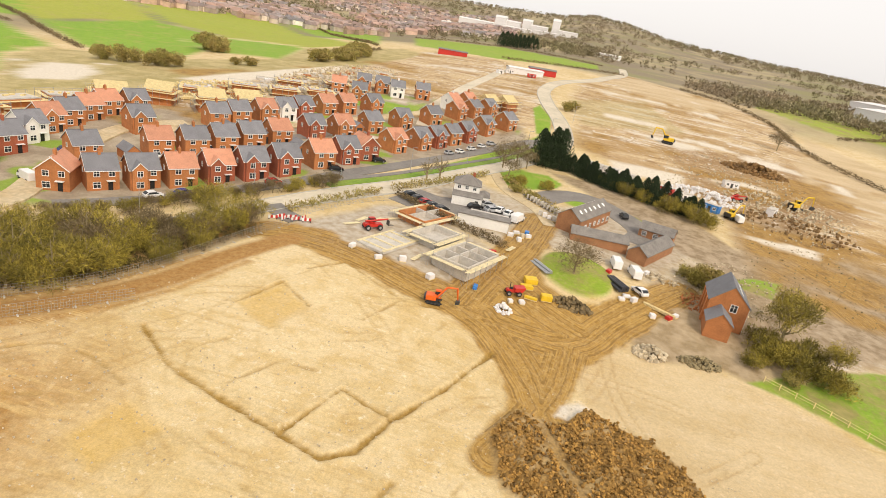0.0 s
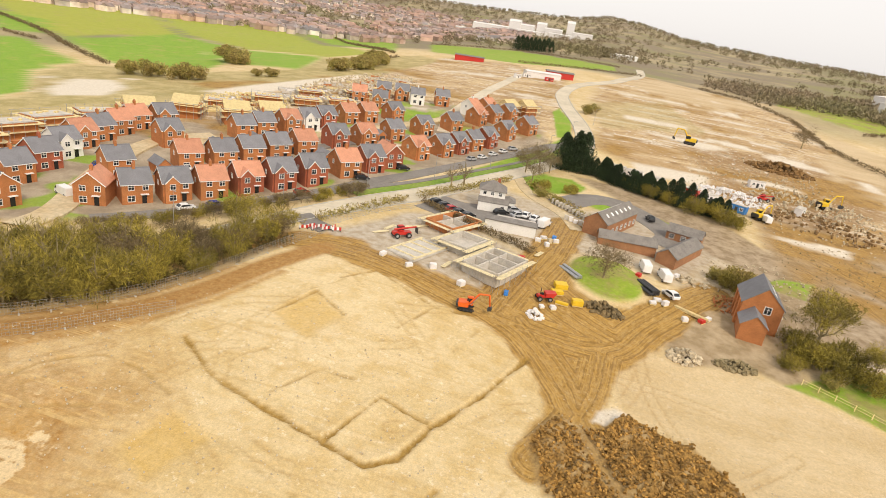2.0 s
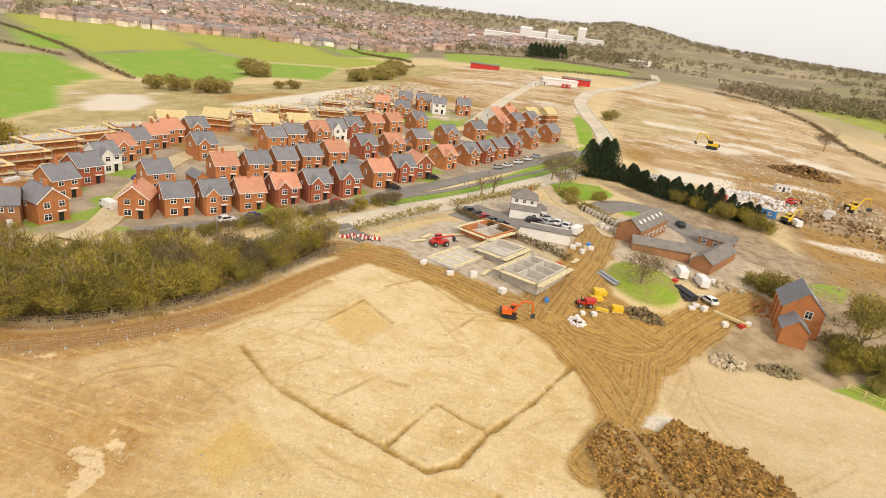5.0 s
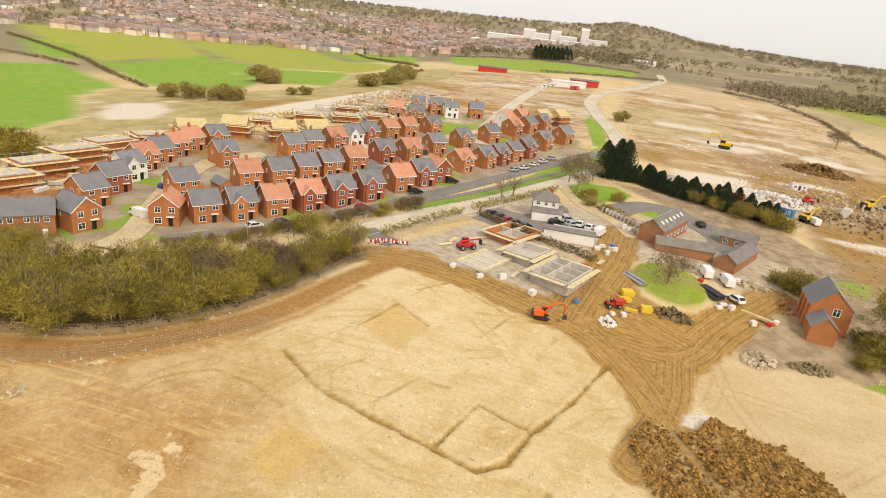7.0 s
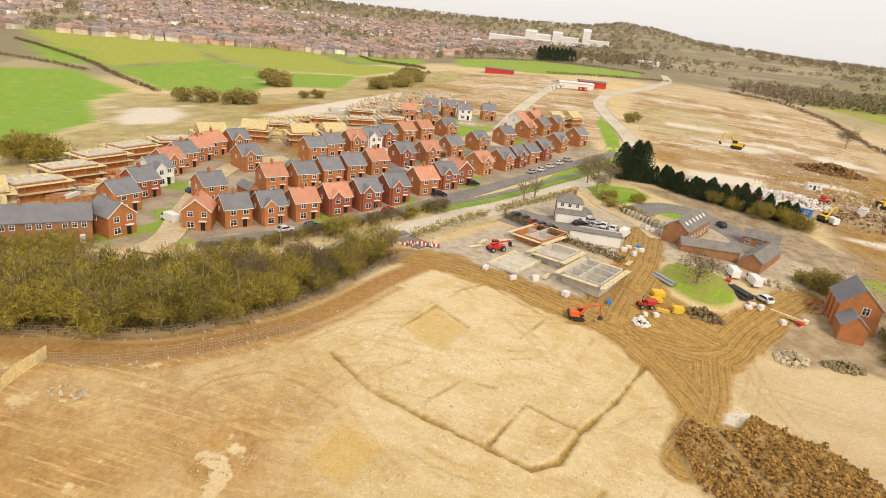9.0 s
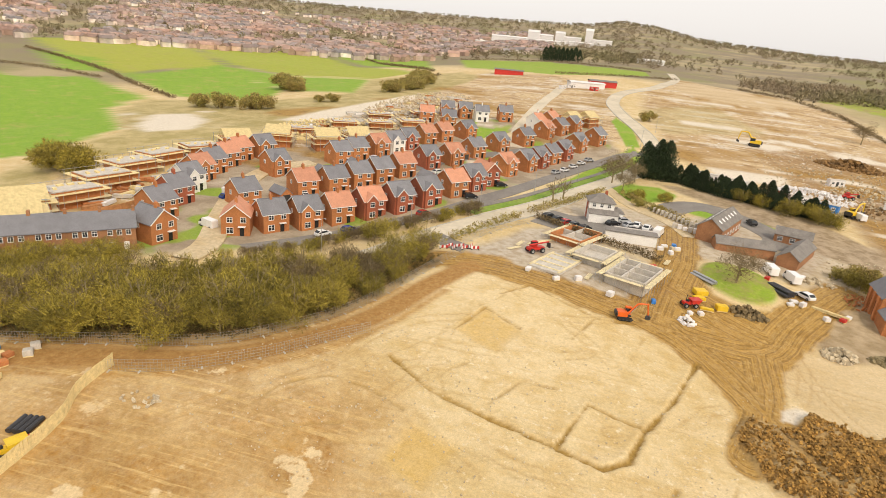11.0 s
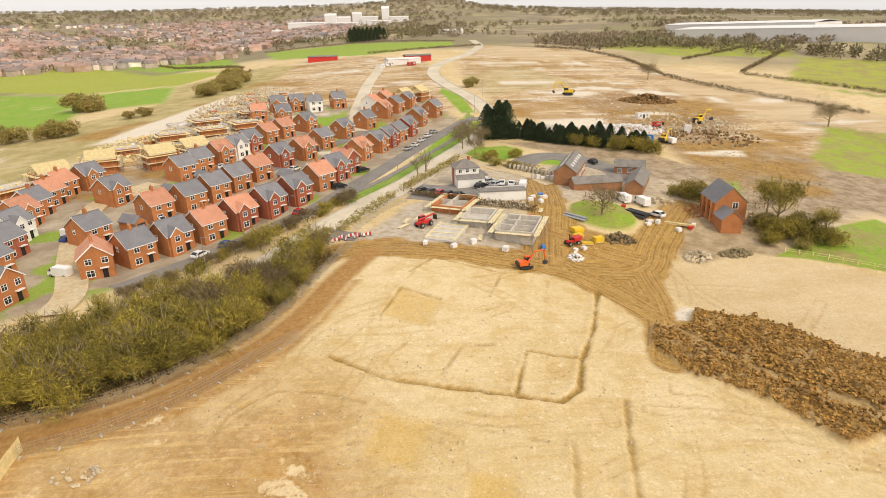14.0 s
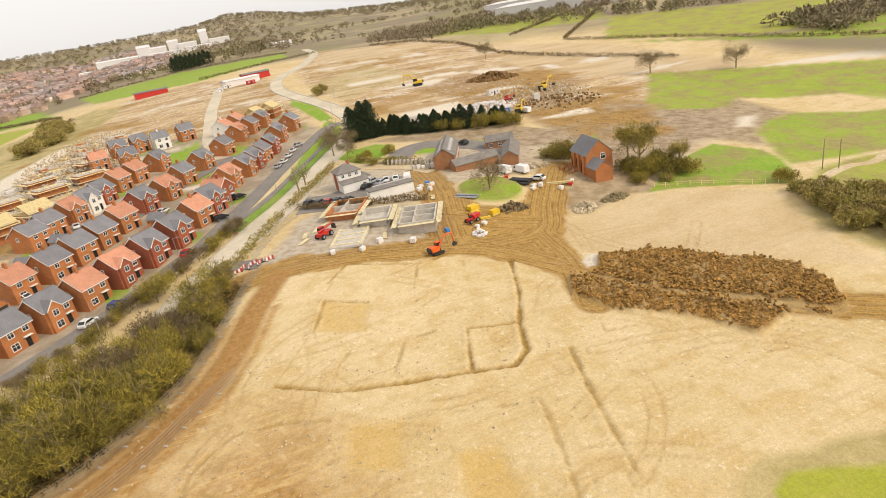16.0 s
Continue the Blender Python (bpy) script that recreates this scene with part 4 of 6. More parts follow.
for k, pts in enumerate(([(-139, 100), (-134, 112), (-136, 126)], [(-138, 132), (-140, 146), (-140, 158)], [(-96, 127), (-88, 133), (-80, 139)], [(-78, 141), (-70, 147), (-66, 154)], [(-103, 146), (-97, 156), (-90, 164)], [(-106, 118), (-101, 127), (-98, 132)], [(-82, 146), (-74, 158), (-70, 170)], [(-66, 166), (-60, 184), (-56, 198)])):
    slat_fence("garden_fence", pts, 1.8, TIMBER_FENCE, "brown close-boarded garden fence", "garden fences", 0.3, 70)


# ---- trees ----
def spray(bm_v, bm_f, centre, radius, n, length, width, rng, squash=0.8, up=0.4):
    """Loose thin leaves and twig tips in an uneven cloud."""
    v = rng.normal(size=(n, 3))
    v /= np.linalg.norm(v, axis=1)[:, None]
    r = radius * rng.uniform(0.35, 1.0, n) ** 0.6
    p = np.array(centre) + v * r[:, None] * np.array([1, 1, squash])
    d = v * rng.uniform(0.3, 1, (n, 1)) + np.array([0, 0, up]) + rng.normal(size=(n, 3)) * 0.5
    d /= np.linalg.norm(d, axis=1)[:, None]
    s = np.cross(d, rng.normal(size=(n, 3)))
    s /= np.linalg.norm(s, axis=1)[:, None] + 1e-9
    a = d * (length * rng.uniform(0.6, 1.3, (n, 1)))
    s *= width * rng.uniform(0.6, 1.4, (n, 1))
    i = len(bm_v)
    bm_v += np.stack([p - s, p + s, p + a + s * 0.3, p + a - s * 0.3], 1).reshape(-1, 3).tolist()
    bm_f += [(i + 4 * k, i + 4 * k + 1, i + 4 * k + 2, i + 4 * k + 3) for k in range(n)]


def tree(name, label, height, spread_r, mat, rng, clumps=14, leaves=130, length=0.7, width=0.09, trunk_r=0.22, limbs=9, bare=0.3):
    top = tagged(new(name), label, "tree")
    bm = bmesh.new()
    base = height * bare
    rod(bm, (0, 0, -0.8), (0.1, 0, base), trunk_r, trunk_r * 0.75, 7)
    rod(bm, (0.1, 0, base), (0.0, 0.1, height * 0.8), trunk_r * 0.75, 0.03, 6)
    tips = []
    for i in range(limbs):
        a = i * 2.4 + rng.uniform(-0.5, 0.5)
        z = base * rng.uniform(0.7, 1.0) + (height * 0.4) * i / limbs
        r = spread_r * rng.uniform(0.55, 0.95)
        tip = (r * math.cos(a), r * math.sin(a), z + height * rng.uniform(0.18, 0.4))
        mid = (r * 0.5 * math.cos(a + 0.15), r * 0.5 * math.sin(a + 0.15), z + height * 0.1)
        rod(bm, (0, 0, z), mid, trunk_r * 0.45, trunk_r * 0.28, 5)
        rod(bm, mid, tip, trunk_r * 0.28, 0.025, 4)
        tips.append(tip)
        for _ in range(4):
            e = tuple(np.array(mid) * 0.4 + np.array(tip) * 0.6 + rng.normal(size=3) * spread_r * 0.24 + np.array([0, 0, height * 0.06]))
            rod(bm, tuple(np.array(mid) * 0.55 + np.array(tip) * 0.45), e, trunk_r * 0.15, 0.015, 3)
            tips.append(e)
    part("trunk", bm, BARK, top)
    if leaves:
        v, f = [], []
        for i in range(clumps):
            if i < len(tips):
                c = tips[i]
            else:
                a, r = rng.uniform(0, 6.28), spread_r * rng.uniform(0, 0.7)
                c = (r * math.cos(a), r * math.sin(a), height * rng.uniform(0.45, 0.92))
            spray(v, f, c, spread_r * rng.uniform(0.28, 0.5), leaves, length, width, rng)
        mesh_from("crown", v, f, mat, top)
    return top


rng = np.random.RandomState(7)
BELT = [tree("tree", "olive-twigged young tree in the roadside belt", h, r, m, rng, 28, 72, 0.7, 0.038, 0.2, 11, 0.1) for h, r, m in ((7.5, 3.0, TWIG_OLIVE), (6.2, 2.8, TWIG_OLIVE), (8.4, 3.2, TWIG_OLIVE), (6.8, 2.8, TWIG_BROWN), (5.2, 2.4, TWIG_OLIVE))]
used = set()


def plant(kind, x, y, scale=1.0, turn=None, sink=0.0):
    """The first one planted of a kind is the pattern itself, the others are copies."""
    m = pose(x, y, lie1(x, y) - sink, 0, 0, rng.uniform(0, 360) if turn is None else turn) @ Matrix.Scale(scale, 4)
    if kind.name not in used:
        used.add(kind.name)
        kind.matrix_basis = m
        kind.scale = (scale, scale, scale)
        return kind
    kind_scale = kind.scale.copy()
    ob = copy_thing(kind, m @ Matrix.Diagonal((1 / kind_scale[0], 1 / kind_scale[1], 1 / kind_scale[2], 1)))
    return ob


edge = spline([(-170, 27), (-140, 38), (-112, 51), (-94, 55.5), (-78.5, 60.5), (-68, 71), (-62, 80), (-58, 90), (-52.5, 103)], 1.0)
count = 0
for i in range(0, len(edge), 1):
    x0, y0 = edge[i]
    for k in range(3):
        off = rng.uniform(0.3, 20)
        x, y = x0 - 0.72 * off + rng.uniform(-1.2, 1.2), y0 + 0.72 * off + rng.uniform(-1.2, 1.2)
        d, _ = away(np.array([x]), np.array([y]), ROAD)
        if d[0] < 5.2 or rng.rand() < 0.2:
            continue
        small = 0.8 if d[0] < 8 else 0.72 if i > len(edge) - 30 else 1.0
        t = BELT[3 if rng.rand() < (0.4 if i > len(edge) - 28 else 0.15) else rng.choice([0, 1, 2, 4])]
        plant(t, x, y, small * rng.uniform(0.95, 1.4))
        count += 1
for x, y in spline([(-94, 91), (-84, 101), (-76, 110), (-66, 120), (-57, 130), (-50, 141)], 1.7):
    plant(BELT[rng.choice([0, 1, 3, 4])], x + rng.uniform(-1.6, 1.6), y + rng.uniform(-1.6, 1.6), rng.uniform(0.42, 0.72))
for x, y in spline([(-175, 52), (-150, 62), (-128, 74), (-112, 82)], 2.2):
    for k in range(2):
        plant(BELT[rng.choice([0, 1, 2, 4])], x + rng.uniform(-2, 2), y + rng.uniform(-3, 3) - 0.5, rng.uniform(0.6, 0.85))
LONE = tree("tree", "bare spreading tree with fine brown twigs", 9.0, 4.6, TWIG_BROWN, rng, 34, 90, 0.6, 0.035, 0.3, 12, 0.3)
OAK = tree("tree", "tall tree with olive buds beside the brick barn", 13.0, 4.4, TWIG_OLIVE, rng, 36, 120, 0.7, 0.045, 0.36, 12, 0.3)
BUSH = tree("bush", "rounded olive-green bush with fine spring twigs", 4.6, 3.0, TWIG_OLIVE, rng, 26, 150, 0.5, 0.05, 0.1, 8, 0.05)
THICKET = tree("bush", "dense brown-green scrub bush of low growth", 4.2, 2.8, LEAF_HEDGE, rng, 26, 170, 0.45, 0.08, 0.1, 8, 0.05)
PRUNED = tree("tree", "bare pollarded tree beside the road", 7.5, 2.4, TWIG_BROWN, rng, 14, 30, 0.5, 0.03, 0.3, 9, 0.25)
for t in (BUSH, THICKET):
    t["category"] = "bush"
plant(LONE, 12, 120, 0.95)
for x, y, s in ((-12, 200, 1.0), (-8, 212, 0.95), (-4, 205, 0.8), (-9, 190, 0.7), (127, 355, 1.2), (156, 230, 1.25), (184, 204, 1.2)):
    plant(LONE, x, y, s)
plant(PRUNED, -31, 163, 1.0)
plant(PRUNED, -28, 168, 1.05)
for x, y, s in ((53, 112, 1.0), (57, 122, 0.75), (61, 106, 0.6)):
    plant(OAK, x, y, s)
for x, y, s in ((50, 108, 1.1), (54, 105, 1.3), (57, 109, 1.2), (50, 113, 0.9), (60, 103, 1.0), (46, 104, 0.7), (42, 132, 1.1), (50, 186, 1.3), (54, 183, 1.0), (-176, 132, 2.2), (-180, 136, 1.9), (-172, 136, 1.8), (4, 182, 0.7), (-5, 180, 0.8), (72, 84, 0.8)):
    plant(BUSH, x, y, s)
for x, y, s in ((44, 136, 1.2), (40, 136, 0.9), (66, 70, 1.3), (69, 65, 1.2), (64, 63, 1.4), (70, 60, 1.3), (60, 58, 1.2), (66, 55, 1.3), (62, 50, 1.1), (74, 66, 1.2), (68, 76, 0.9), (52, 101, 0.6), (-210, 349, 2.6), (-218, 356, 2.4), (-204, 342, 2.0), (-219, 265, 1.8), (-205, 264, 2.0), (-190, 264, 1.7), (-184, 266, 2.0), (-161, 303, 1.2), (-168, 300, 1.0), (-5, 172, 0.6), (0, 168, 0.6), (10, 330, 1.4)):
    plant(THICKET, x, y, s)
for i in range(16):
    plant(THICKET, -134 - rng.uniform(0, 14), 355 + i * 6 + rng.uniform(-3, 3), rng.uniform(1.2, 2.0))


def conifer(height, r):
    top = tagged(new("conifer"), "dark green conifer in a dense boundary row", "tree", "conifers behind the courtyard")
    part("trunk", rodded((0, 0, -0.6), (0, 0, height * 0.9), 0.2, 0.03), BARK, top)
    v, f = [], []
    for i in range(16):
        k = i / 15
        rr = r * (1 - k ** 1.6) ** 0.8 + 0.25
        for j in range(6):
            a = j * 1.05 + i
            spray(v, f, (rr * 0.6 * math.cos(a), rr * 0.6 * math.sin(a), height * (0.06 + 0.9 * k)), rr * 0.55, 34, 0.4, 0.09, rng, 1.0, 0.6)
    mesh_from("crown", v, f, LEAF_DARK, top)
    return top


CONIFERS = [conifer(8.5, 2.5), conifer(6.6, 2.4)]
for k, (x, y) in enumerate(spline([(0, 216), (6, 214), (13, 210), (22, 201), (31, 197), (41, 191), (50, 187)], 1.05)):
    tall = 1.5 if k < 9 else 0.92
    plant(CONIFERS[k % 2], x + rng.uniform(-1.2, 1.2), y + rng.uniform(-1.4, 1.4), tall * rng.uniform(0.65, 1.15))


for x, y in spline([(22, 203), (31, 196), (40, 189), (48, 184)], 3.4):
    plant(BELT[rng.choice([0, 1, 4])], x + rng.uniform(-2, 2), y - 2 + rng.uniform(-2, 2), rng.uniform(0.75, 1.0))


def hedge(name, pts, width, height, mat, label, density=34):
    v, f = [], []
    for x, y in spline(pts, 0.8):
        z = lie1(x, y)
        for _ in range(density // 6):
            c = (x + rng.uniform(-width, width) / 2, y + rng.uniform(-width, width) / 2, z + height * rng.uniform(0.05, 0.85))
            spray(v, f, c, 0.4, 7, 0.42, 0.09, rng)
    return tagged(mesh_from(name, v, f, mat), label, "hedge", kind="stuff")


hedge("undergrowth", [(-150, 36), (-112, 52.5), (-94, 57), (-79.5, 62), (-69, 72), (-63, 81), (-59, 90.5), (-54, 102)], 4.5, 1.3, material("bramble", (0.10, 0.078, 0.022), 0.95, 0.3, 0.3, 0.0, island=0.5), "dark brambles and dead stems under the roadside trees", 60)
hedge("hedge", [(-34, 143), (-26, 137), (-18, 131.5), (-10, 127), (-4, 124)], 1.4, 1.9, TWIG_BROWN, "clipped brown hedge round the car park", 60)
hedge("hedge", [(-36, 147), (-30, 158), (-22, 172), (-16, 184)], 2.2, 2.0, LEAF_HEDGE, "green roadside hedge by the inn", 55)
hedge("hedge", [(-39, 141), (-44, 131), (-50, 120), (-52, 116)], 2.4, 2.0, LEAF_HEDGE, "scrubby roadside hedge", 55)
hedge("hedge", [(-10, 184), (-4, 174), (4, 164), (8, 158)], 2.6, 2.2, LEAF_HEDGE, "scrubby hedge beside the lane", 50)
hedge("hedge", [(0, 215), (13, 209), (22, 200), (31, 196), (41, 190), (50, 186)], 3.2, 3.6, LEAF_DARK, "dark hedge under the conifers", 110)
for pts in ([(-511, 442), (-440, 408), (-370, 370), (-312, 330), (-259, 298)], [(-393, 745), (-340, 730), (-287, 705), (-215, 600), (-153, 502)], [(-520, 330), (-420, 350), (-344, 337)], [(200, 372), (237, 300), (258, 237), (290, 180), (340, 110)], [(196, 446), (300, 520), (420, 600)], [(-175, 735), (-60, 750), (45, 705)], [(-49, 546), (25, 596), (60, 610)], [(-140, 470), (-150, 430), (-142, 380)], [(205, 380), (320, 500), (420, 620)], [(190, 250), (150, 360), (150, 470), (110, 570)]):
    v, f = [], []
    for x, y in spline(pts, 3.0):
        z = lie1(x, y)
        for _ in range(7):
            spray(v, f, (x + rng.uniform(-1.6, 1.6), y + rng.uniform(-1.6, 1.6), z + rng.uniform(0.2, 1.6)), 0.9, 9, 0.8, 0.16, rng)
    tagged(mesh_from("field_hedge", v, f, TWIG_BROWN), "dark winter field hedge", "hedge", kind="stuff")


# ---- the tall brick barn ----
def barn():
    top = tagged(new("brick_barn"), "tall orange brick building with a grey slate roof and skylights", "house")
    w, d, eave, rise = 7.6, 9.6, 5.4, 3.6
    part("wall", prism([(-w / 2, -2), (w / 2, -2), (w / 2, eave), (0, eave + rise), (-w / 2, eave)], -d / 2, d / 2), BRICK, top)
    part("roof", roof_slabs(d, w, eave, rise, 0.3, 0.2, 0.15), SLATE, top)
    k = math.degrees(math.atan2(rise, w / 2))
    for i in range(4):
        part("skylight", boxed((w / 4 + 0.05, -2.8 + i * 1.7, eave + rise / 2 + 0.3), (1.0, 0.5, 0.06), 0, 0, k), UPVC, top)
    window(top, 1.0, -d / 2 - 0.03, 4.6, 1.3, 1.6)
    for i in range(3):
        part("buttress", boxed((-w / 2 - 0.2, -3.4 + i * 2.9, 2.0), (0.5, 1.1, 6.6)), BRICK, top)
        part("opening", boxed((-w / 2 - 0.02, -2.0 + i * 2.9, 2.0), (0.06, 1.2, 3.6)), GLASS, top)
    lw, ld, le, lr = 4.8, 5.4, 2.8, 2.0
    part("porch_wall", turned(prism([(-lw / 2, -2), (lw / 2, -2), (lw / 2, le), (0, le + lr), (-lw / 2, le)], -ld / 2, ld / 2), 0, (-1.5, -d / 2 - ld / 2, 0)), BRICK, top)
    part("porch_roof", turned(roof_slabs(ld, lw, le, lr, 0.25, 0.18, 0.1), 0, (-1.5, -d / 2 - ld / 2 - 0.1, 0)), SLATE, top)
    bm = bmesh.new()
    for z in range(7):
        box(bm, (w / 2 + 0.03, -d / 2 + 0.3, 0.4 + z * 0.75), (0.12, 0.5, 0.36))
    part("quoin", bm, UPVC, top, "pale stone corner quoins")
    top.matrix_basis = pose(43.6, 120.4, lie1(43, 118), 0, 0, -9)


barn()


# ---- inn and courtyard ----
def hip_roof(name, w, d, z, rise, mat, parent, over=0.4, at=(0, 0)):
    bm = bmesh.new()
    a, b = w / 2 + over, d / 2 + over
    r = max(0.0, a - b) if a > b else 0.0
    s = max(0.0, b - a)
    base = [bm.verts.new((x + at[0], y + at[1], z)) for x, y in ((-a, -b), (a, -b), (a, b), (-a, b))]
    low = [bm.verts.new((x + at[0], y + at[1], z - 0.18)) for x, y in ((-a, -b), (a, -b), (a, b), (-a, b))]
    p, q = bm.verts.new((-r + at[0], -s + at[1], z + rise)), bm.verts.new((r + at[0] + 0.01, s + at[1] + 0.01, z + rise))
    if a >= b:
        for f in ((base[0], base[1], q, p), (base[1], base[2], q), (base[2], base[3], p, q), (base[3], base[0], p)):
            bm.faces.new(f)
    else:
        for f in ((base[0], base[1], p), (base[1], base[2], q, p), (base[2], base[3], q), (base[3], base[0], p, q)):
            bm.faces.new(f)
    for i in range(4):
        bm.faces.new((low[i], low[(i + 1) % 4], base[(i + 1) % 4], base[i]))
    bm.faces.new(low[::-1])
    return part(name, bm, mat, parent)


def inn():
    top = tagged(new("inn"), "white rendered two-storey inn with a grey hipped roof", "house")
    part("wall", bevelled((0, 1, 2.2), (8.0, 7.0, 7.6), 0.03), RENDER_WHITE, top)
    hip_roof("roof", 8.0, 7.0, 6.0, 2.4, SLATE_OLD, top, 0.4, (0, 1))
    part("lower_wall", bevelled((0.6, -3.9, 0.6), (9.2, 3.4, 4.4), 0.03), RENDER_WHITE, top)
    bm = turned(prism([(-2.1, 2.8), (2.1, 3.9), (2.1, 4.05), (-2.1, 2.98)], -4.8, 4.8), 90, (0.6, -3.7, 0))
    part("lower_roof", bm, SLATE_OLD, top)
    part("side_wing", bevelled((5.6, 0.6, 0.8), (3.4, 5.2, 4.4), 0.03), RENDER_WHITE, top)
    hip_roof("wing_roof", 3.4, 5.2, 3.0, 1.2, SLATE_OLD, top, 0.3, (5.6, 0.6))
    part("brick_panel", boxed((-4.03, 1, 2.6), (0.08, 3, 6.4)), BRICK_DARK, top)
    for x in (-2.4, 0, 2.4):
        window(top, x, -2.56, 5.0, 1.0, 1.1)
    part("door", boxed((3.6, -5.63, 1.05), (1.0, 0.08, 2.1)), DARK, top)
    part("chimney", bevelled((1.5, 2.0, 8.2), (0.8, 0.8, 1.6), 0.03), BRICK_DARK, top)
    top.matrix_basis = pose(-17.6, 152, lie1(-17, 150), 0, 0, 6) @ Matrix.Scale(0.86, 4)


inn()


def long_building(name, x, y, turn, w, d, eave, rise, wall, roof, label, skylights=0, windows=3):
    top = tagged(new(name), label, "building")
    part("wall", turned(prism([(-d / 2, -1.5), (d / 2, -1.5), (d / 2, eave), (0, eave + rise), (-d / 2, eave)], -w / 2, w / 2), 90), wall, top)
    part("roof", turned(roof_slabs(w, d, eave, rise, 0.3, 0.18, 0.2), 90), roof, top)
    k = math.degrees(math.atan2(rise, d / 2))
    for i in range(skylights):
        for s in (-1, 1):
            part("skylight", boxed((-w * 0.35 + i * w * 0.7 / max(1, skylights - 1), s * d / 4, eave + rise / 2 + 0.24), (0.8, 1.1, 0.08), 0, -s * k), UPVC, top)
    for i in range(windows):
        cx = -w / 2 + w * (i + 0.5) / windows
        window(top, cx, -d / 2 - 0.03, min(1.5, eave * 0.5), 1.2, 1.2)
        if eave > 4:
            window(top, cx, -d / 2 - 0.03, 4.0, 1.0, 1.1)
    top.matrix_basis = pose(x, y, lie1(x, y), 0, 0, turn)
    return top


long_building("converted_barn", 14.6, 154.5, 64, 21, 6.2, 3.9, 2.3, BRICK_BUFF, SLATE_OLD, "brown brick converted barn with roof lights", 6, 7)
long_building("stable_wing", 18, 142, 2, 14, 4.2, 2.2, 1.4, BRICK_BUFF, SLATE_OLD, "low brown brick stable range", 0, 0)
long_building("cart_shed", 31.5, 144.5, 60, 18, 4.8, 2.4, 1.7, BRICK_BUFF, SLATE_OLD, "low brick cart shed with a weathered roof", 0, 0)
long_building("courtyard_lodge", 35, 159, -20, 9, 4.6, 2.4, 1.6, BRICK_BUFF, SLATE_OLD, "small brick courtyard lodge", 0, 3)


def flat_store():
    top = tagged(new("flat_roofed_store"), "long low white store with a flat grey roof", "building")
    part("wall", bevelled((0, 0, 0.8), (14, 4.0, 4.2), 0.03), RENDER_WHITE, top)
    part("roof", bevelled((0, 0, 3.0), (14.6, 4.6, 0.25), 0.04), SLATE_OLD, top)
    part("upper_roof", bevelled((1.0, 3.6, 2.6), (11, 2.6, 0.25), 0.04), CONCRETE, top)
    part("rear_wall", bevelled((1.0, 3.6, 0.6), (10.4, 2.2, 3.8), 0.03), RENDER_WHITE, top)
    top.matrix_basis = pose(-10.3, 134.6, lie1(-10, 134), 0, 0, 0) @ Matrix.Scale(0.88, 4)


flat_store()


# ---- foundations ----
def plot_base(x, y, turn, w, d, wall_h, mat, cells, label, deck=True):
    """Blockwork walls round rooms, with a ring of scaffold boards outside."""
    top = tagged(new("house_foundation"), label, "foundation", "house plots under construction")
    t = 0.3
    for sx, sy, cx, cy in ((w, t, 0, -d / 2), (w, t, 0, d / 2), (t, d - t, -w / 2, 0), (t, d - t, w / 2, 0)):
        part("wall", bevelled((cx, cy, wall_h / 2 - 0.4), (sx, sy, wall_h + 0.8), 0.02), mat, top)
    for vert, k in cells:
        c, s = (((k * w, 0), (t, d - t * 1.1)) if vert else ((0, k * d), (w - t * 1.1, t)))
        part("inner_wall", boxed((c[0], c[1], wall_h / 2 - 0.42), (s[0], s[1], wall_h + 0.7)), CONCRETE, top)
    part("floor_slab", boxed((0, 0, 0.0), (w - t, d - t, 0.5)), CONCRETE, top)
    if deck:
        zb = wall_h - 0.35
        for side, length, cx, cy, rz in (("s", w + 3.4, 0, -d / 2 - 1.0, 0), ("n", w + 3.4, 0, d / 2 + 1.0, 0), ("w", d, -w / 2 - 1.0, 0, 90), ("e", d, w / 2 + 1.0, 0, 90)):
            for b in range(5):
                bm = boxed((random.uniform(-0.25, 0.25), -0.5 + b * 0.25, 0), (length * random.uniform(0.93, 1.0), 0.22, 0.05))
                part("board", turned(bm, rz, (cx, cy, zb + (0.01 * b))), BOARD, top)
            n = int(length / 2.2) + 1
            for i in range(n):
                s = -length / 2 + length * i / (n - 1)
                for o in (-0.6, 0.6):
                    bm = rodded((s, o, -1.2 - zb), (s, o, random.uniform(0.1, 0.7)), 0.035)
                    part("pole", turned(bm, rz, (cx, cy, zb)), STEEL, top)
    top.matrix_basis = pose(x, y, lie1(x, y) + 0.1, 0, 0, turn)


plot_base(-10.8, 111.5, 66, 12.0, 8.2, 2.2, CONCRETE, ((True, -0.12), (True, 0.2), (False, 0.1)), "grey blockwork house plot ringed by scaffold boards")
plot_base(-19.0, 119.0, 66, 8.5, 6.6, 1.7, CONCRETE, (), "shallow pale house plot with boarded edges")
plot_base(-23.5, 130.0, 62, 11.0, 8.0, 1.7, BRICK, ((True, 0.05), (False, 0.1)), "red brick house plot at damp-course height")
slab = tagged(new("foundation_slab"), "pale concrete slab with strip footings", "foundation")
part("slab", bevelled((0, 0, 0.05), (12, 7.5, 0.5), 0.05), CONCRETE, slab)
for i in range(4):
    part("footing", boxed((-4.5 + i * 3.0, 0, 0.36), (0.5, 7.3, 0.2)), BOARD, slab)
for s in (-3.4, 3.4):
    part("footing", boxed((0, s, 0.38), (11.6, 0.5, 0.2)), BOARD, slab)
slab.matrix_basis = pose(-27.5, 111.5, lie1(-27.5, 111.5), 0, 0, 66)


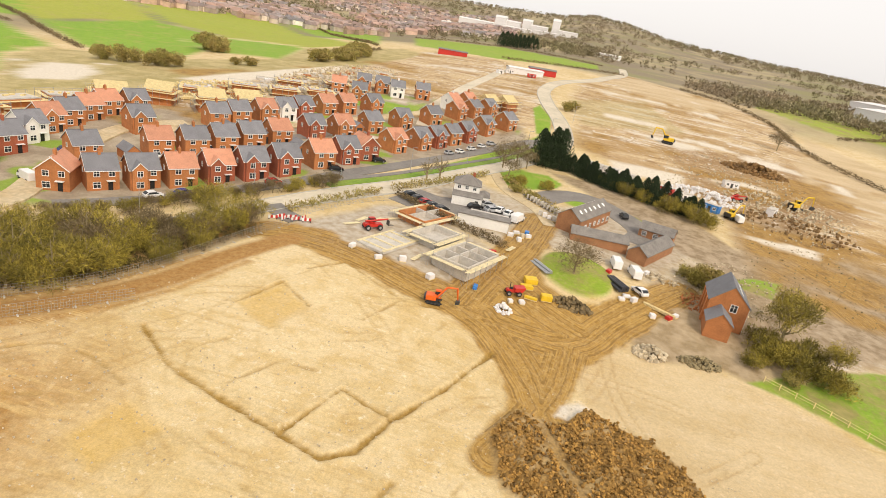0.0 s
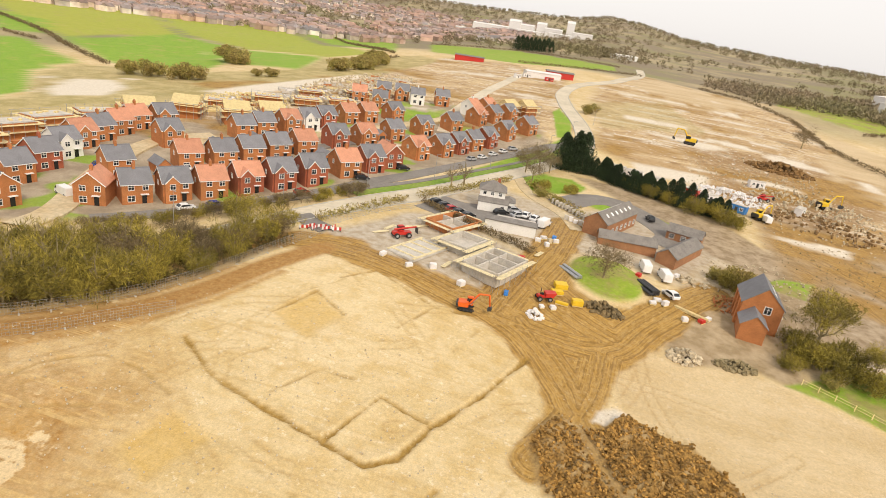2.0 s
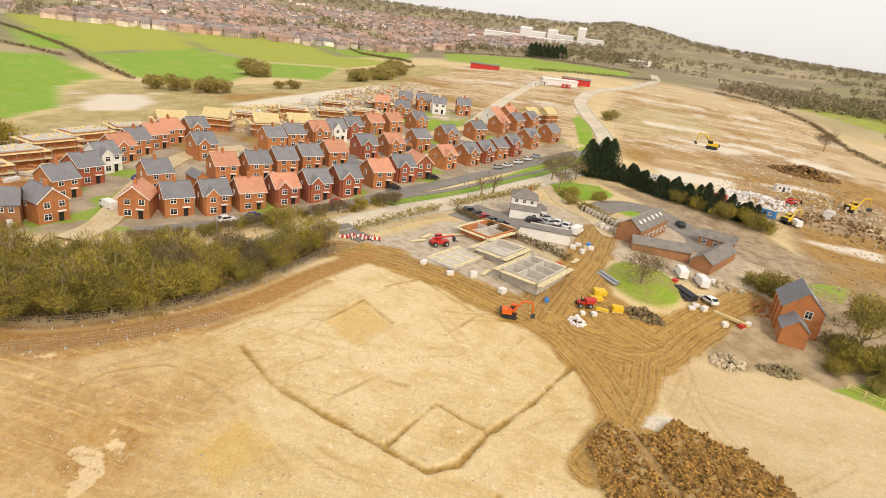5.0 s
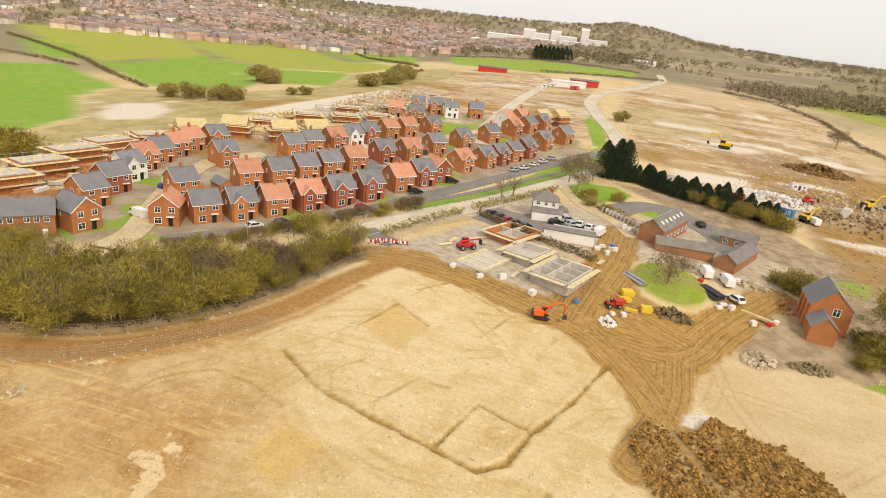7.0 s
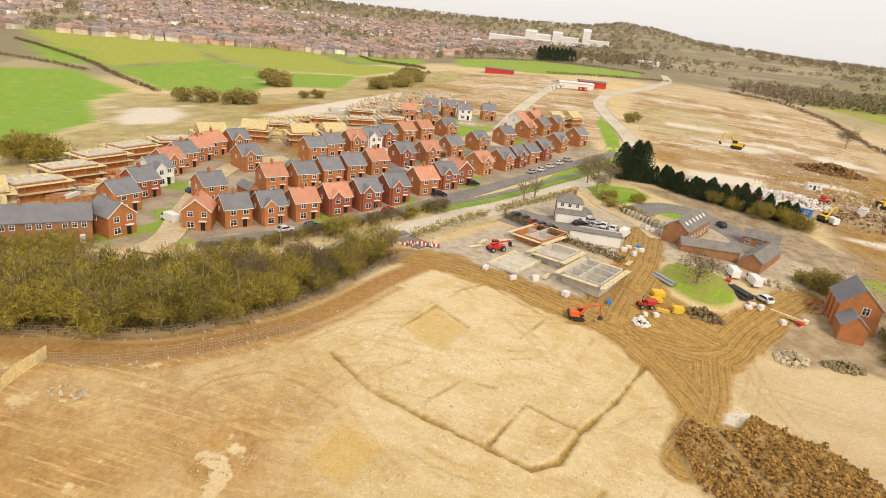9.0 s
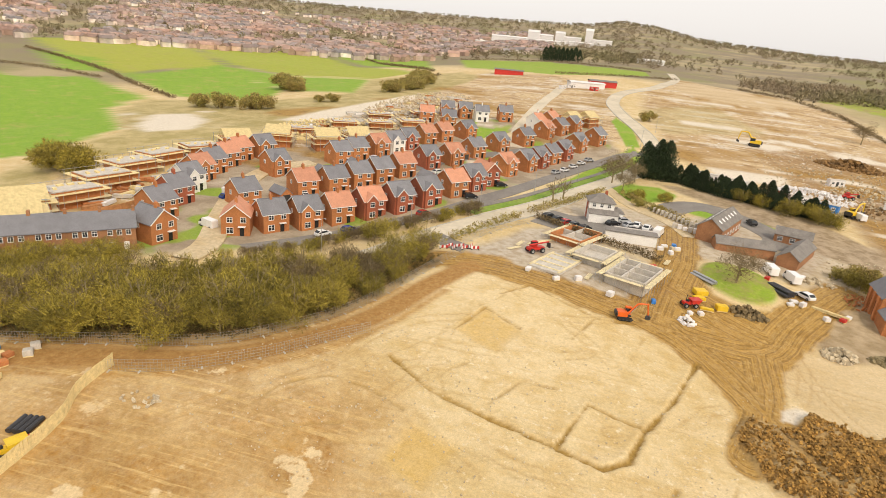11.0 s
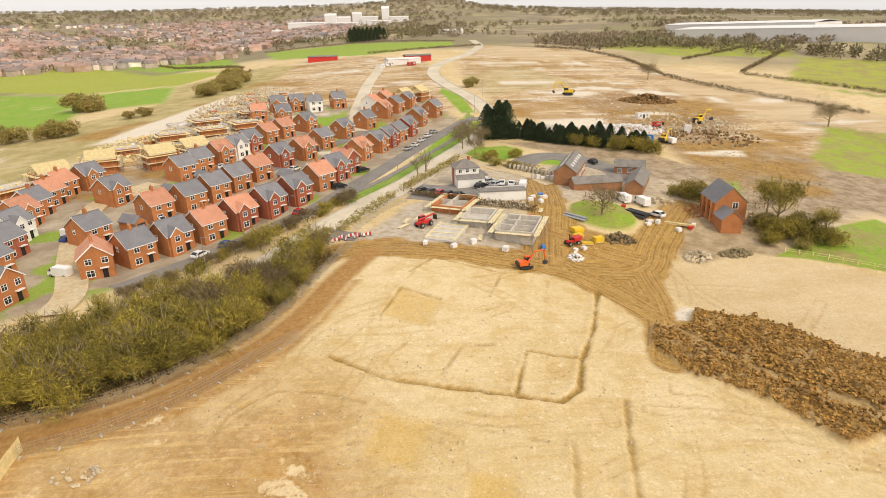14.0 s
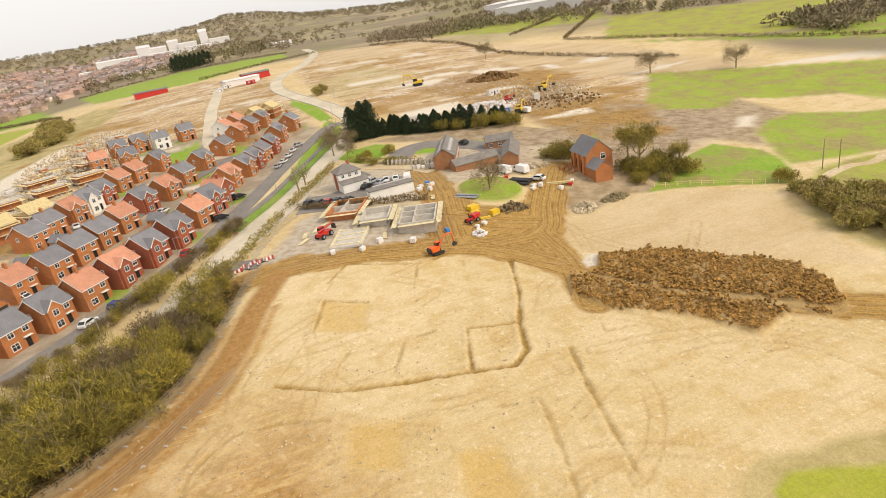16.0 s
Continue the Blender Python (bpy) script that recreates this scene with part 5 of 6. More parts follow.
# ---- houses still in scaffold ----
def scaffold_house(x, y, turn, w, d, h, truss, label):
    top = tagged(new("unfinished_house"), label, "house", "unfinished houses")
    part("wall", boxed((0, 0, h / 2 - 0.9), (w, d, h + 1.6)), BRICK, top)
    for lift in (h - 0.4, h - 2.4):
        for cx, cy, sx, sy in ((0, -d / 2 - 0.8, w + 3, 1.3), (0, d / 2 + 0.8, w + 3, 1.3), (-w / 2 - 0.8, 0, 1.3, d + 0.2), (w / 2 + 0.8, 0, 1.3, d + 0.2)):
            part("deck", boxed((cx, cy, lift), (sx, sy, 0.12)), BOARD if lift < h - 1 else TIMBER, top, "boarded scaffold deck")
    for i in range(6):
        k = -w / 2 - 1.3 + (w + 2.6) * i / 5
        for s in (-1, 1):
            part("pole", rodded((k, s * (d / 2 + 1.45), -1.4), (k, s * (d / 2 + 1.45), h + 0.8), 0.05, None, 5), STEEL, top)
    for i in range(4):
        k = -d / 2 - 0.6 + (d + 1.2) * i / 3
        for s in (-1, 1):
            part("pole", rodded((s * (w / 2 + 1.45), k, -1.4), (s * (w / 2 + 1.45), k, h + 0.8), 0.05, None, 5), STEEL, top)
    for s in (-1, 1):
        part("rail", rodded((-w / 2 - 1.6, s * (d / 2 + 1.45), h + 0.6), (w / 2 + 1.6, s * (d / 2 + 1.45), h + 0.6), 0.05, None, 5), STEEL, top)
    if truss:
        n = int(w / 0.7)
        for i in range(n + 1):
            bm = bmesh.new()
            xx = -w / 2 + w * i / n
            for s in (-1, 1):
                rod(bm, (xx, s * (d / 2 + 0.4), h - 0.1), (xx, 0, h + 2.9), 0.09, None, 4)
            rod(bm, (xx, -d / 2, h), (xx, d / 2, h), 0.08, None, 4)
            part("roof_truss", bm, TIMBER, top, "pale timber roof truss")
        part("sarking", turned(prism([(-d / 2 - 0.3, h), (0, h + 2.95), (0, h + 3.0), (-d / 2 - 0.3, h + 0.06)], -w / 2, w / 2), 90), TIMBER, top)
    else:
        part("floor_deck", boxed((0, 0, h + 0.02), (w - 0.4, d - 0.4, 0.12)), CONCRETE, top, "pale covered floor deck")
        for i in range(4):
            part("timber_pack", boxed((-w / 3 + i * w / 5, random.uniform(-2, 2), h + 0.3), (1.6, 0.8, 0.45), random.uniform(0, 90)), TIMBER, top)
    top.matrix_basis = pose(x, y, lie1(x, y), 0, 0, turn)


for x, y, turn, w, d, h, tr in ((-150, 95, 55, 10, 8, 5.0, True), (-143, 88, 50, 8, 8, 5.0, True), (-149, 108, 70, 12, 8, 4.4, False), (-152, 122, 72, 12, 8, 4.6, False), (-155, 136.5, 75, 12, 8, 4.6, False), (-156, 151, 78, 12, 8, 4.2, False), (-152, 166, 60, 11, 8, 3.8, False), (-146, 179, 50, 10, 8, 4.4, True),
                               (-135, 190, 20, 9, 8, 4.8, True), (-117, 192, 40, 9, 8, 4.8, True), (-108, 200, 45, 9, 8, 4.8, True), (-126, 232, 30, 10, 8, 3.4, False), (-112, 240, 30, 10, 8, 3.0, False), (-100, 250, 30, 10, 8, 3.0, False), (-120, 262, 30, 10, 8, 2.6, False), (-102, 276, 30, 10, 8, 2.6, False), (-138, 216, 30, 9, 8, 2.4, False), (-30, 290, 60, 9, 8, 4.6, True), (-22, 296, 60, 9, 8, 4.6, True)):
    scaffold_house(x, y, turn, w, d, h, tr, "unfinished brick house in scaffolding with " + ("bare timber roof trusses" if tr else "a boarded upper deck"))


for i, (x, y) in enumerate(((-140, 232), (-128, 250), (-118, 224), (-134, 268), (-106, 262), (-116, 282), (-98, 292), (-124, 300), (-108, 312), (-96, 326), (-112, 336), (-100, 345))):
    plot_base(x, y, 30, 9.0, 7.5, 0.7, CONCRETE, ((True, 0.1),), "pale new house slab on the western works", False)


def bundle(x, y, turn, mat, label, group):
    """Long lengths stacked in layers on bearers."""
    top = tagged(new("timber_bundle"), label, "timber", group)
    for i in range(3):
        part("layer", boxed((rng.uniform(-0.15, 0.15), 0, 0.32 + i * 0.3), (4.6, 1.3 - 0.1 * i, 0.27)), mat, top)
    for sx in (-1.5, 1.5):
        part("bearer", boxed((sx, 0, 0.05), (0.15, 1.4, 0.3)), TIMBER, top)
    top.matrix_basis = pose(x, y, lie1(x, y), 0, 0, turn)


for i in range(90):
    k = rng.uniform(0, 1)
    if i < 30:
        x, y = np.interp(k, (0, 0.5, 1), (-141, -146, -140)) + rng.uniform(-2, 3), 90 + 90 * k
    else:
        x, y = np.interp(k, (0, 0.5, 1), (-140, -118, -104)) + rng.uniform(-14, 14), 196 + 150 * k
    mat, what = ((TIMBER, "pale timber"), (BRICK, "orange brick"), (WRAP_WHITE, "white wrapped board"), (TIMBER_FENCE, "brown fencing"), (CONCRETE, "grey block"))[i % 5]
    bundle(x, y, rng.uniform(0, 180), mat, "stack of %s on the unfinished plots" % what, "stacks on the western works")


def cabin(x, y, turn, mat, label, size=(6.0, 2.5, 2.6)):
    top = tagged(new("site_cabin"), label, "cabin", "site cabins")
    part("shell", bevelled((0, 0, size[2] / 2), size, 0.06), mat, top)
    part("roof", bevelled((0, 0, size[2] + 0.05), (size[0] + 0.1, size[1] + 0.1, 0.12), 0.03), CONCRETE, top)
    for s in (-0.28, 0.28):
        window(top, s * size[0], -size[1] / 2 - 0.03, 1.5, 1.0, 0.9)
    part("door", boxed((0, -size[1] / 2 - 0.03, 1.0), (0.9, 0.06, 1.95)), DARK, top)
    top.matrix_basis = pose(x, y, lie1(x, y) + 0.05, 0, 0, turn)


for x, y, turn, m in ((20, 221, -25, WRAP_WHITE), (26, 218, -25, WRAP_WHITE), (33, 214, -20, WRAP_WHITE), (44, 208, -30, RED), (50, 205, 10, WRAP_WHITE), (58, 200, -35, BLUE), (-34, 440, 20, WRAP_WHITE), (-18, 436, 20, RED), (-40, 430, 60, WRAP_WHITE), (74, 240, 10, WRAP_WHITE), (82, 214, 60, WRAP_WHITE)):
    cabin(x, y, turn, m, "plain site cabin standing on the earthworks")


def barrier(x, y, turn):
    top = tagged(new("traffic_barrier"), "red and white plastic traffic barrier at the entrance", "barrier", "entrance barriers")
    for i in range(4):
        part("panel", bevelled((-0.75 + i * 0.5, 0, 0.55), (0.48, 0.08, 0.7), 0.03), RED if i % 2 else UPVC, top)
    for s in (-0.8, 0.8):
        part("foot", bevelled((s, 0, 0.08), (0.2, 0.6, 0.16), 0.03), RUBBER, top)
    top.matrix_basis = pose(x, y, lie1(x, y) + 0.15, 0, 0, turn)


for i in range(7):
    barrier(-52.5 + i * 1.15, 109.5 + (i % 2) * 1.1 + i * 0.25, 30 + 25 * (i % 3))


# ---- fences of the site ----
def mesh_fence(name, pts, label):
    """Temporary steel panels on feet."""
    top = tagged(new(name), label, "fence")
    p = spline(pts, 3.2)
    for (ax, ay), (bx, by) in zip(p, p[1:]):
        az, bz = lie1(ax, ay), lie1(bx, by)
        run = Vector((bx - ax, by - ay, bz - az))
        xs = [c for i in range(10) for c in (run.length * i / 9 - 0.012, run.length * i / 9 + 0.012)]
        bm = lattice(xs, [c for h in (0.15, 0.6, 1.1, 1.55, 2.0) for c in (h - 0.015, h + 0.015)], 0.014)
        d = run.normalized()
        bm.transform(Matrix(((d.x, -d.y, 0, ax), (d.y, d.x, 0, ay), (d.z, 0, 1, az), (0, 0, 0, 1))))
        pn = part("panel", bm, STEEL, top)
        part("foot", bevelled((ax, ay, az + 0.08), (0.7, 0.25, 0.16), 0.03, math.degrees(math.atan2(by - ay, bx - ax)) + 90), CONCRETE, pn, "concrete fence foot")


mesh_fence("site_fence", [(-112, 49.2), (-92, 54), (-77, 58.3), (-66.5, 69), (-60.5, 78.5), (-56, 89), (-51, 101.5), (-47.5, 109)], "temporary galvanised mesh fence beside the trees")
mesh_fence("site_fence", [(-86.5, 48), (-78, 50.5), (-68.5, 57.5), (-61.5, 65.5), (-56, 71)], "temporary galvanised mesh fence along the haul road")
mesh_fence("site_fence", [(-49, 113), (-44, 124), (-38, 134), (-34, 138)], "temporary mesh fence beside the site entrance")
slat_fence("hoarding", [(-87, 49.5), (-86.6, 43), (-84.5, 38), (-84, 32), (-84, 24)], 2.0, TIMBER, "tall pale timber board hoarding round the compound", "", 0.2, 140)


def post_fence(pts, label):
    top = tagged(new("post_and_rail_fence"), label, "fence")
    p = spline(pts, 2.6)
    for (ax, ay), (bx, by) in zip(p, p[1:]):
        az, bz = lie1(ax, ay), lie1(bx, by)
        part("post", boxed((ax, ay, az + 0.45), (0.12, 0.12, 1.5)), TIMBER, top)
        for h in (0.55, 1.05):
            part("rail", rodded((ax, ay, az + h), (bx, by, bz + h), 0.035, None, 4), TIMBER, top)


post_fence([(47, 99.5), (54, 95), (63, 88.5), (72, 82)], "pale post and rail fence along the paddock")


# ---- machines ----
def excavator(x, y, turn, s=1.0):
    top = tagged(new("excavator"), "orange tracked excavator working on the soil", "excavator")
    for sy in (-1.05, 1.05):
        tr = part("track", bevelled((0, sy, 0.45), (3.6, 0.55, 0.9), 0.28), RUBBER, top, "black crawler track")
        for i in range(4):
            part("roller", rodded((-1.2 + i * 0.8, sy - 0.3, 0.4), (-1.2 + i * 0.8, sy + 0.3, 0.4), 0.2, None, 10), DARK, tr)
    part("undercarriage", boxed((0, 0, 0.7), (1.8, 1.6, 0.5)), DARK, top)
    part("engine_deck", bevelled((-0.7, 0, 1.5), (2.3, 2.3, 1.1), 0.12), ORANGE, top)
    part("counterweight", bevelled((-1.9, 0, 1.4), (0.6, 2.4, 1.1), 0.2), DARK, top)
    cab = part("cab", bevelled((0.75, 0.65, 1.95), (1.4, 1.0, 1.9), 0.1), ORANGE, top)
    part("cab_glass", boxed((0.78, 0.65, 2.2), (1.46, 1.04, 0.9)), GLASS, cab)
    boom = bmesh.new()
    for a, b, r in (((0.6, -0.3, 1.6), (2.4, -0.3, 4.2), 0.26), ((2.4, -0.3, 4.2), (4.6, -0.3, 4.3), 0.22)):
        rod(boom, a, b, r, r * 0.85, 4)
    part("boom", boom, ORANGE, top)
    part("stick", rodded((4.5, -0.3, 4.4), (5.0, -0.3, 1.7), 0.2, 0.14, 4), ORANGE, top)
    part("ram", rodded((0.9, -0.3, 1.4), (2.2, -0.3, 3.5), 0.09, None, 6), STEEL, top)
    part("bucket", turned(prism([(-0.5, 0), (0.35, 0.15), (0.5, 0.8), (0.1, 1.0), (-0.35, 0.55)], -0.55, 0.55), 0, (5.0, -0.3, 0.75)), DARK, top)
    top.matrix_basis = pose(x, y, lie1(x, y), 0, 0, turn) @ Matrix.Scale(s, 4)
    return top


def wheel(parent, x, y, r, w):
    t = part("wheel", rodded((x, y - w / 2, r), (x, y + w / 2, r), r, None, 14), RUBBER, parent)
    part("rim", rodded((x, y - w / 2 - 0.02, r), (x, y + w / 2 + 0.02, r), r * 0.55, None, 10), STEEL, t)


def telehandler(x, y, turn, paint, label):
    top = tagged(new("telehandler"), label, "telehandler")
    for wx in (-1.4, 1.4):
        for wy in (-0.95, 0.95):
            wheel(top, wx, wy, 0.6, 0.45)
    part("chassis", bevelled((0, 0, 1.0), (4.2, 1.5, 0.7), 0.1), paint, top)
    cab = part("cab", bevelled((-0.1, 0.55, 1.9), (1.4, 0.9, 1.3), 0.1), paint, top)
    part("cab_glass", boxed((-0.1, 0.55, 2.0), (1.44, 0.94, 0.8)), GLASS, cab)
    part("boom", rodded((-1.9, -0.2, 1.9), (3.4, -0.2, 2.3), 0.24, 0.18, 4), paint, top)
    part("fork_carriage", boxed((3.5, -0.2, 1.5), (0.12, 1.3, 1.2)), DARK, top)
    for s in (-0.6, 0.2):
        part("fork", boxed((4.1, s, 0.95), (1.2, 0.12, 0.06)), DARK, top)
    top.matrix_basis = pose(x, y, lie1(x, y), 0, 0, turn)


def dumper(x, y, turn, paint, label):
    top = tagged(new("site_dumper"), label, "dumper")
    for wx in (-1.1, 1.0):
        for wy in (-0.8, 0.8):
            wheel(top, wx, wy, 0.5, 0.4)
    part("chassis", bevelled((-0.6, 0, 0.9), (1.9, 1.1, 0.6), 0.1), paint, top)
    part("skip", prism([(0.1, 0.9), (1.6, 0.9), (2.2, 1.8), (0.0, 1.7)], -0.85, 0.85), paint, top)
    part("roll_bar", rodded((-0.9, 0, 1.0), (-0.9, 0, 2.6), 0.08), DARK, top)
    part("seat", bevelled((-0.5, 0, 1.35), (0.5, 0.5, 0.4), 0.06), RUBBER, top)
    top.matrix_basis = pose(x, y, lie1(x, y), 0, 0, turn)


excavator(-13.5, 94.0, 8, 0.85)
telehandler(-32.5, 116, 40, RED, "red telehandler parked among the plots")
dumper(0.2, 106, 20, RED, "small red site dumper beside yellow crates")
dumper(-85.8, 31.5, 60, YELLOW, "yellow compact loader with black mast inside the hoarding")
telehandler(72, 222, 10, RED, "red loading machine on the far earthworks")
for x, y, turn, s in ((96, 231, 20, 1.3), (58, 299, 170, 1.5), (64, 197, 40, 1.1)):
    e = excavator(x, y, turn, s)
    e["label"] = "yellow earthmoving excavator on the far works"
    for o in e.children:
        if o.name.split(".")[0] in ("engine_deck", "cab", "boom", "stick"):
            o.data.materials.clear()
            o.data.materials.append(YELLOW)


# ---- cars and vans ----
def car(paint, van=False):
    top = tagged(new("van" if van else "car"), "%s parked %s" % (paint, "panel van" if van else "hatchback car"), "van" if van else "car", "parked vehicles")
    if van:
        prof = [(-2.6, 0.35), (2.5, 0.35), (2.6, 0.9), (2.3, 1.25), (1.55, 2.1), (1.3, 2.25), (-2.5, 2.25), (-2.6, 2.0)]
        glass = [(1.35, 1.35), (2.15, 1.3), (1.55, 2.0), (1.35, 2.0)]
        hw = 0.95
    else:
        prof = [(-2.05, 0.3), (2.05, 0.3), (2.1, 0.75), (1.1, 0.95), (0.45, 1.45), (-1.2, 1.5), (-1.95, 1.0), (-2.1, 0.8)]
        glass = [(-1.75, 0.98), (0.95, 0.98), (0.42, 1.4), (-1.15, 1.44)]
        hw = 0.88
    bm = prism(prof, -hw, hw)
    bmesh.ops.bevel(bm, geom=bm.edges[:], offset=0.07, segments=2, affect="EDGES")
    part("body", bm, PAINT[paint], top)
    part("side_glass", prism(glass, -hw - 0.015, hw + 0.015), GLASS, top)
    if van:
        part("windscreen", boxed((1.98, 0, 1.72), (0.05, 1.6, 0.95), 0, 0, -41), GLASS, top)
    else:
        part("windscreen", boxed((0.8, 0, 1.22), (0.05, 1.5, 0.7), 0, 0, -52), GLASS, top)
        part("rear_window", boxed((-1.62, 0, 1.25), (0.05, 1.4, 0.75), 0, 0, 55), GLASS, top)
    for wx in ((-1.6, 1.7) if van else (-1.3, 1.3)):
        for wy in (-hw + 0.08, hw - 0.08):
            wheel(top, wx, wy, 0.34, 0.24)
    for s in (-0.6, 0.6):
        part("headlight", bevelled((2.52 if van else 2.03, s, 0.72), (0.14, 0.3, 0.16), 0.03), UPVC, top)
    return top


CARS = {}


def park(x, y, turn, paint, van=False, lift=0.22):
    m = pose(x, y, lie1(x, y) + lift, 0, 0, turn)
    if (paint, van) in CARS:
        return copy_thing(CARS[paint, van], m)
    CARS[paint, van] = car(paint, van)
    CARS[paint, van].matrix_basis = m


for x, y, turn, paint in ((-5, 146.5, 70, "white"), (-7.5, 148, 75, "white"), (-11, 150.5, 30, "silver"), (-14, 146.2, 40, "black"), (-9.5, 146.6, 40, "silver"), (-31, 144.3, 50, "black"), (-28.5, 142.6, 50, "black"), (-26.2, 141, 50, "red"), (-24, 139.6, 50, "black"), (-21.5, 138.2, 50, "black"), (-54, 150, 30, "black"), (-63, 131, 65, "red"), (-83, 113, 60, "white"), (-78, 117, 60, "blue"), (-48, 171, 30, "black"), (-29, 211, 60, "white"), (-26, 219, 60, "white"), (-32, 205, 60, "silver"), (-23, 226, 60, "white"), (27, 170, 100, "black"), (-118, 128, 70, "blue"), (-92, 150, 140, "white"), (-95, 184, 100, "white"), (-100, 138, 140, "white"), (-70, 176, 60, "white"), (-20, 232, 40, "silver"), (26.5, 120.5, 120, "white")):
    park(x, y, turn, paint)
for x, y, turn in ((21.8, 130.6, 95), (26, 128.5, 100), (-110.5, 108, 160), (-2.5, 143.2, 70), (-119, 132, 70), (66, 196, 100)):
    park(x, y, turn, "white", True, 0.05)


# ---- street lamps, poles ----
def lamp_post(x, y, turn):
    top = tagged(new("street_lamp"), "slim grey street lamp with a short arm", "street lamp", "lamps along the road")
    part("post", rodded((0, 0, -0.5), (0, 0, 8), 0.09, 0.05, 8), STEEL, top)
    part("arm", rodded((0, 0, 7.9), (1.3, 0, 8.2), 0.04, None, 6), STEEL, top)
    part("lamp_head", bevelled((1.6, 0, 8.2), (0.7, 0.28, 0.14), 0.05), STEEL, top)
    top.matrix_basis = pose(x, y, lie1(x, y), 0, 0, turn)


for x, y in ((-79, 103), (-64, 123), (-50, 143), (-37, 167), (-24, 196), (-6, 232), (2, 262), (12, 300)):
    lamp_post(x, y, -40)
for x, y in ((86, 85), (89, 83)):
    pl = tagged(new("utility_pole"), "weathered timber utility pole", "pole")
    part("pole", rodded((0, 0, -0.5), (0, 0, 7.5), 0.14, 0.1, 7), BARK, pl)
    part("crossarm", boxed((0, 0, 7.0), (1.5, 0.12, 0.12)), BARK, pl)
    pl.matrix_basis = pose(x, y, lie1(x, y), 0, 0, 30)


# ---- loose material on the site ----
def stack(name, x, y, turn, size, mat, label, lift=0.0, group=""):
    top = tagged(new(name), label, name.replace("_", " "), group)
    part("load", bevelled((0, 0, size[2] / 2 + 0.14), size, 0.07), mat, top)
    for s in (-1, 0, 1):
        part("bearer", boxed((0, s * size[1] * 0.38, 0.05), (size[0], 0.12, 0.2)), TIMBER, top)
    top.matrix_basis = pose(x, y, lie1(x, y) + lift, 0, 0, turn)


for x, y, turn, size in ((3.2, 112, 15, (2.6, 2.2, 1.0)), (2.6, 109.5, 20, (2.4, 1.6, 0.7)), (6.8, 107.6, 10, (2.2, 1.6, 1.1)), (3.8, 106.3, -10, (2.6, 0.9, 0.4))):
    stack("crate", x, y, turn, size, YELLOW, "yellow site crate on muddy ground", 0, "yellow crates")
for i in range(16):
    x, y = 3 + i * 1.25, 153.5 - i * 0.75 + (0 if i < 9 else 0.8)
    stack("brick_pallet", x, y, rng.uniform(-20, 20), (1.1, 1.0, rng.uniform(0.9, 1.5)), WRAP_WHITE if i % 3 else CONCRETE, "wrapped pallet of building blocks beside the yard", 0, "pallets by the yard")
for i in range(14):
    x, y = -9 + i * 1.0, 167 - i * 1.1
    stack("stone_slab_stack", x + 8, y, -40, (0.5, 1.3, 1.5), CONCRETE, "upright grey slab stack along the lane", 0, "slab stacks")
for x, y, mat in ((-2.0, 134, WRAP_WHITE), (-0.5, 132, STONE_PALE), (1.0, 133, WRAP_WHITE), (-1, 129.5, WRAP_WHITE), (0.5, 135.5, BLUE), (-3.2, 131.5, WRAP_WHITE), (-27, 102.8, WRAP_WHITE), (-22.5, 104.8, WRAP_WHITE), (-33, 104.5, WRAP_WHITE), (-16, 101.5, WRAP_WHITE), (-7.2, 103.4, BLUE), (-6, 120, RED), (-19.5, 125, WRAP_WHITE), (23.5, 117.6, WRAP_WHITE), (25, 116.6, WRAP_WHITE), (22.4, 116, WRAP_WHITE), (20, 126, RED), (29, 131, WRAP_WHITE), (30.5, 129.5, STONE_PALE), (28.5, 112.5, WRAP_WHITE), (32, 113.5, RED), (33.5, 115, WRAP_WHITE), (0, 103, WRAP_WHITE), (2.2, 103.8, WRAP_WHITE)):
    stack("pallet_load", x, y, rng.uniform(0, 90), (rng.uniform(0.9, 1.6), rng.uniform(0.8, 1.3), rng.uniform(0.5, 1.1)), mat, "wrapped pallet load standing on the site", 0, "pallet loads")
for i in range(26):
    mat = (WRAP_WHITE, TIMBER, BRICK, BLUE, WRAP_WHITE, CONCRETE)[i % 6]
    stack("compound_pallet", -104 + rng.uniform(-5, 5), 45 + rng.uniform(-5, 5.5), rng.uniform(0, 90), (1.3, 1.1, rng.uniform(0.5, 1.2)), mat, "pallet of materials in the site compound", 0, "compound pallets")
stack("water_tank", -83.6 - 1.8, 28.4, 20, (1.6, 1.3, 1.5), WRAP_WHITE, "white plastic tank beside the hoarding")
stack("fuel_bowser", -85.2, 33.6, 40, (1.8, 0.9, 0.9), RED, "red fuel bowser beside the hoarding")


def pipes(x, y, turn, n, length, r, mat, label):
    top = tagged(new("pipe_stack"), label, "pipes")
    for i in range(n):
        k = i % 4
        part("pipe", rodded((-length / 2, k * r * 2.05, r + (i // 4) * r * 1.8), (length / 2, k * r * 2.05, r + (i // 4) * r * 1.8), r, None, 10), mat, top)
    top.matrix_basis = pose(x, y, lie1(x, y) + 0.05, 0, 0, turn)


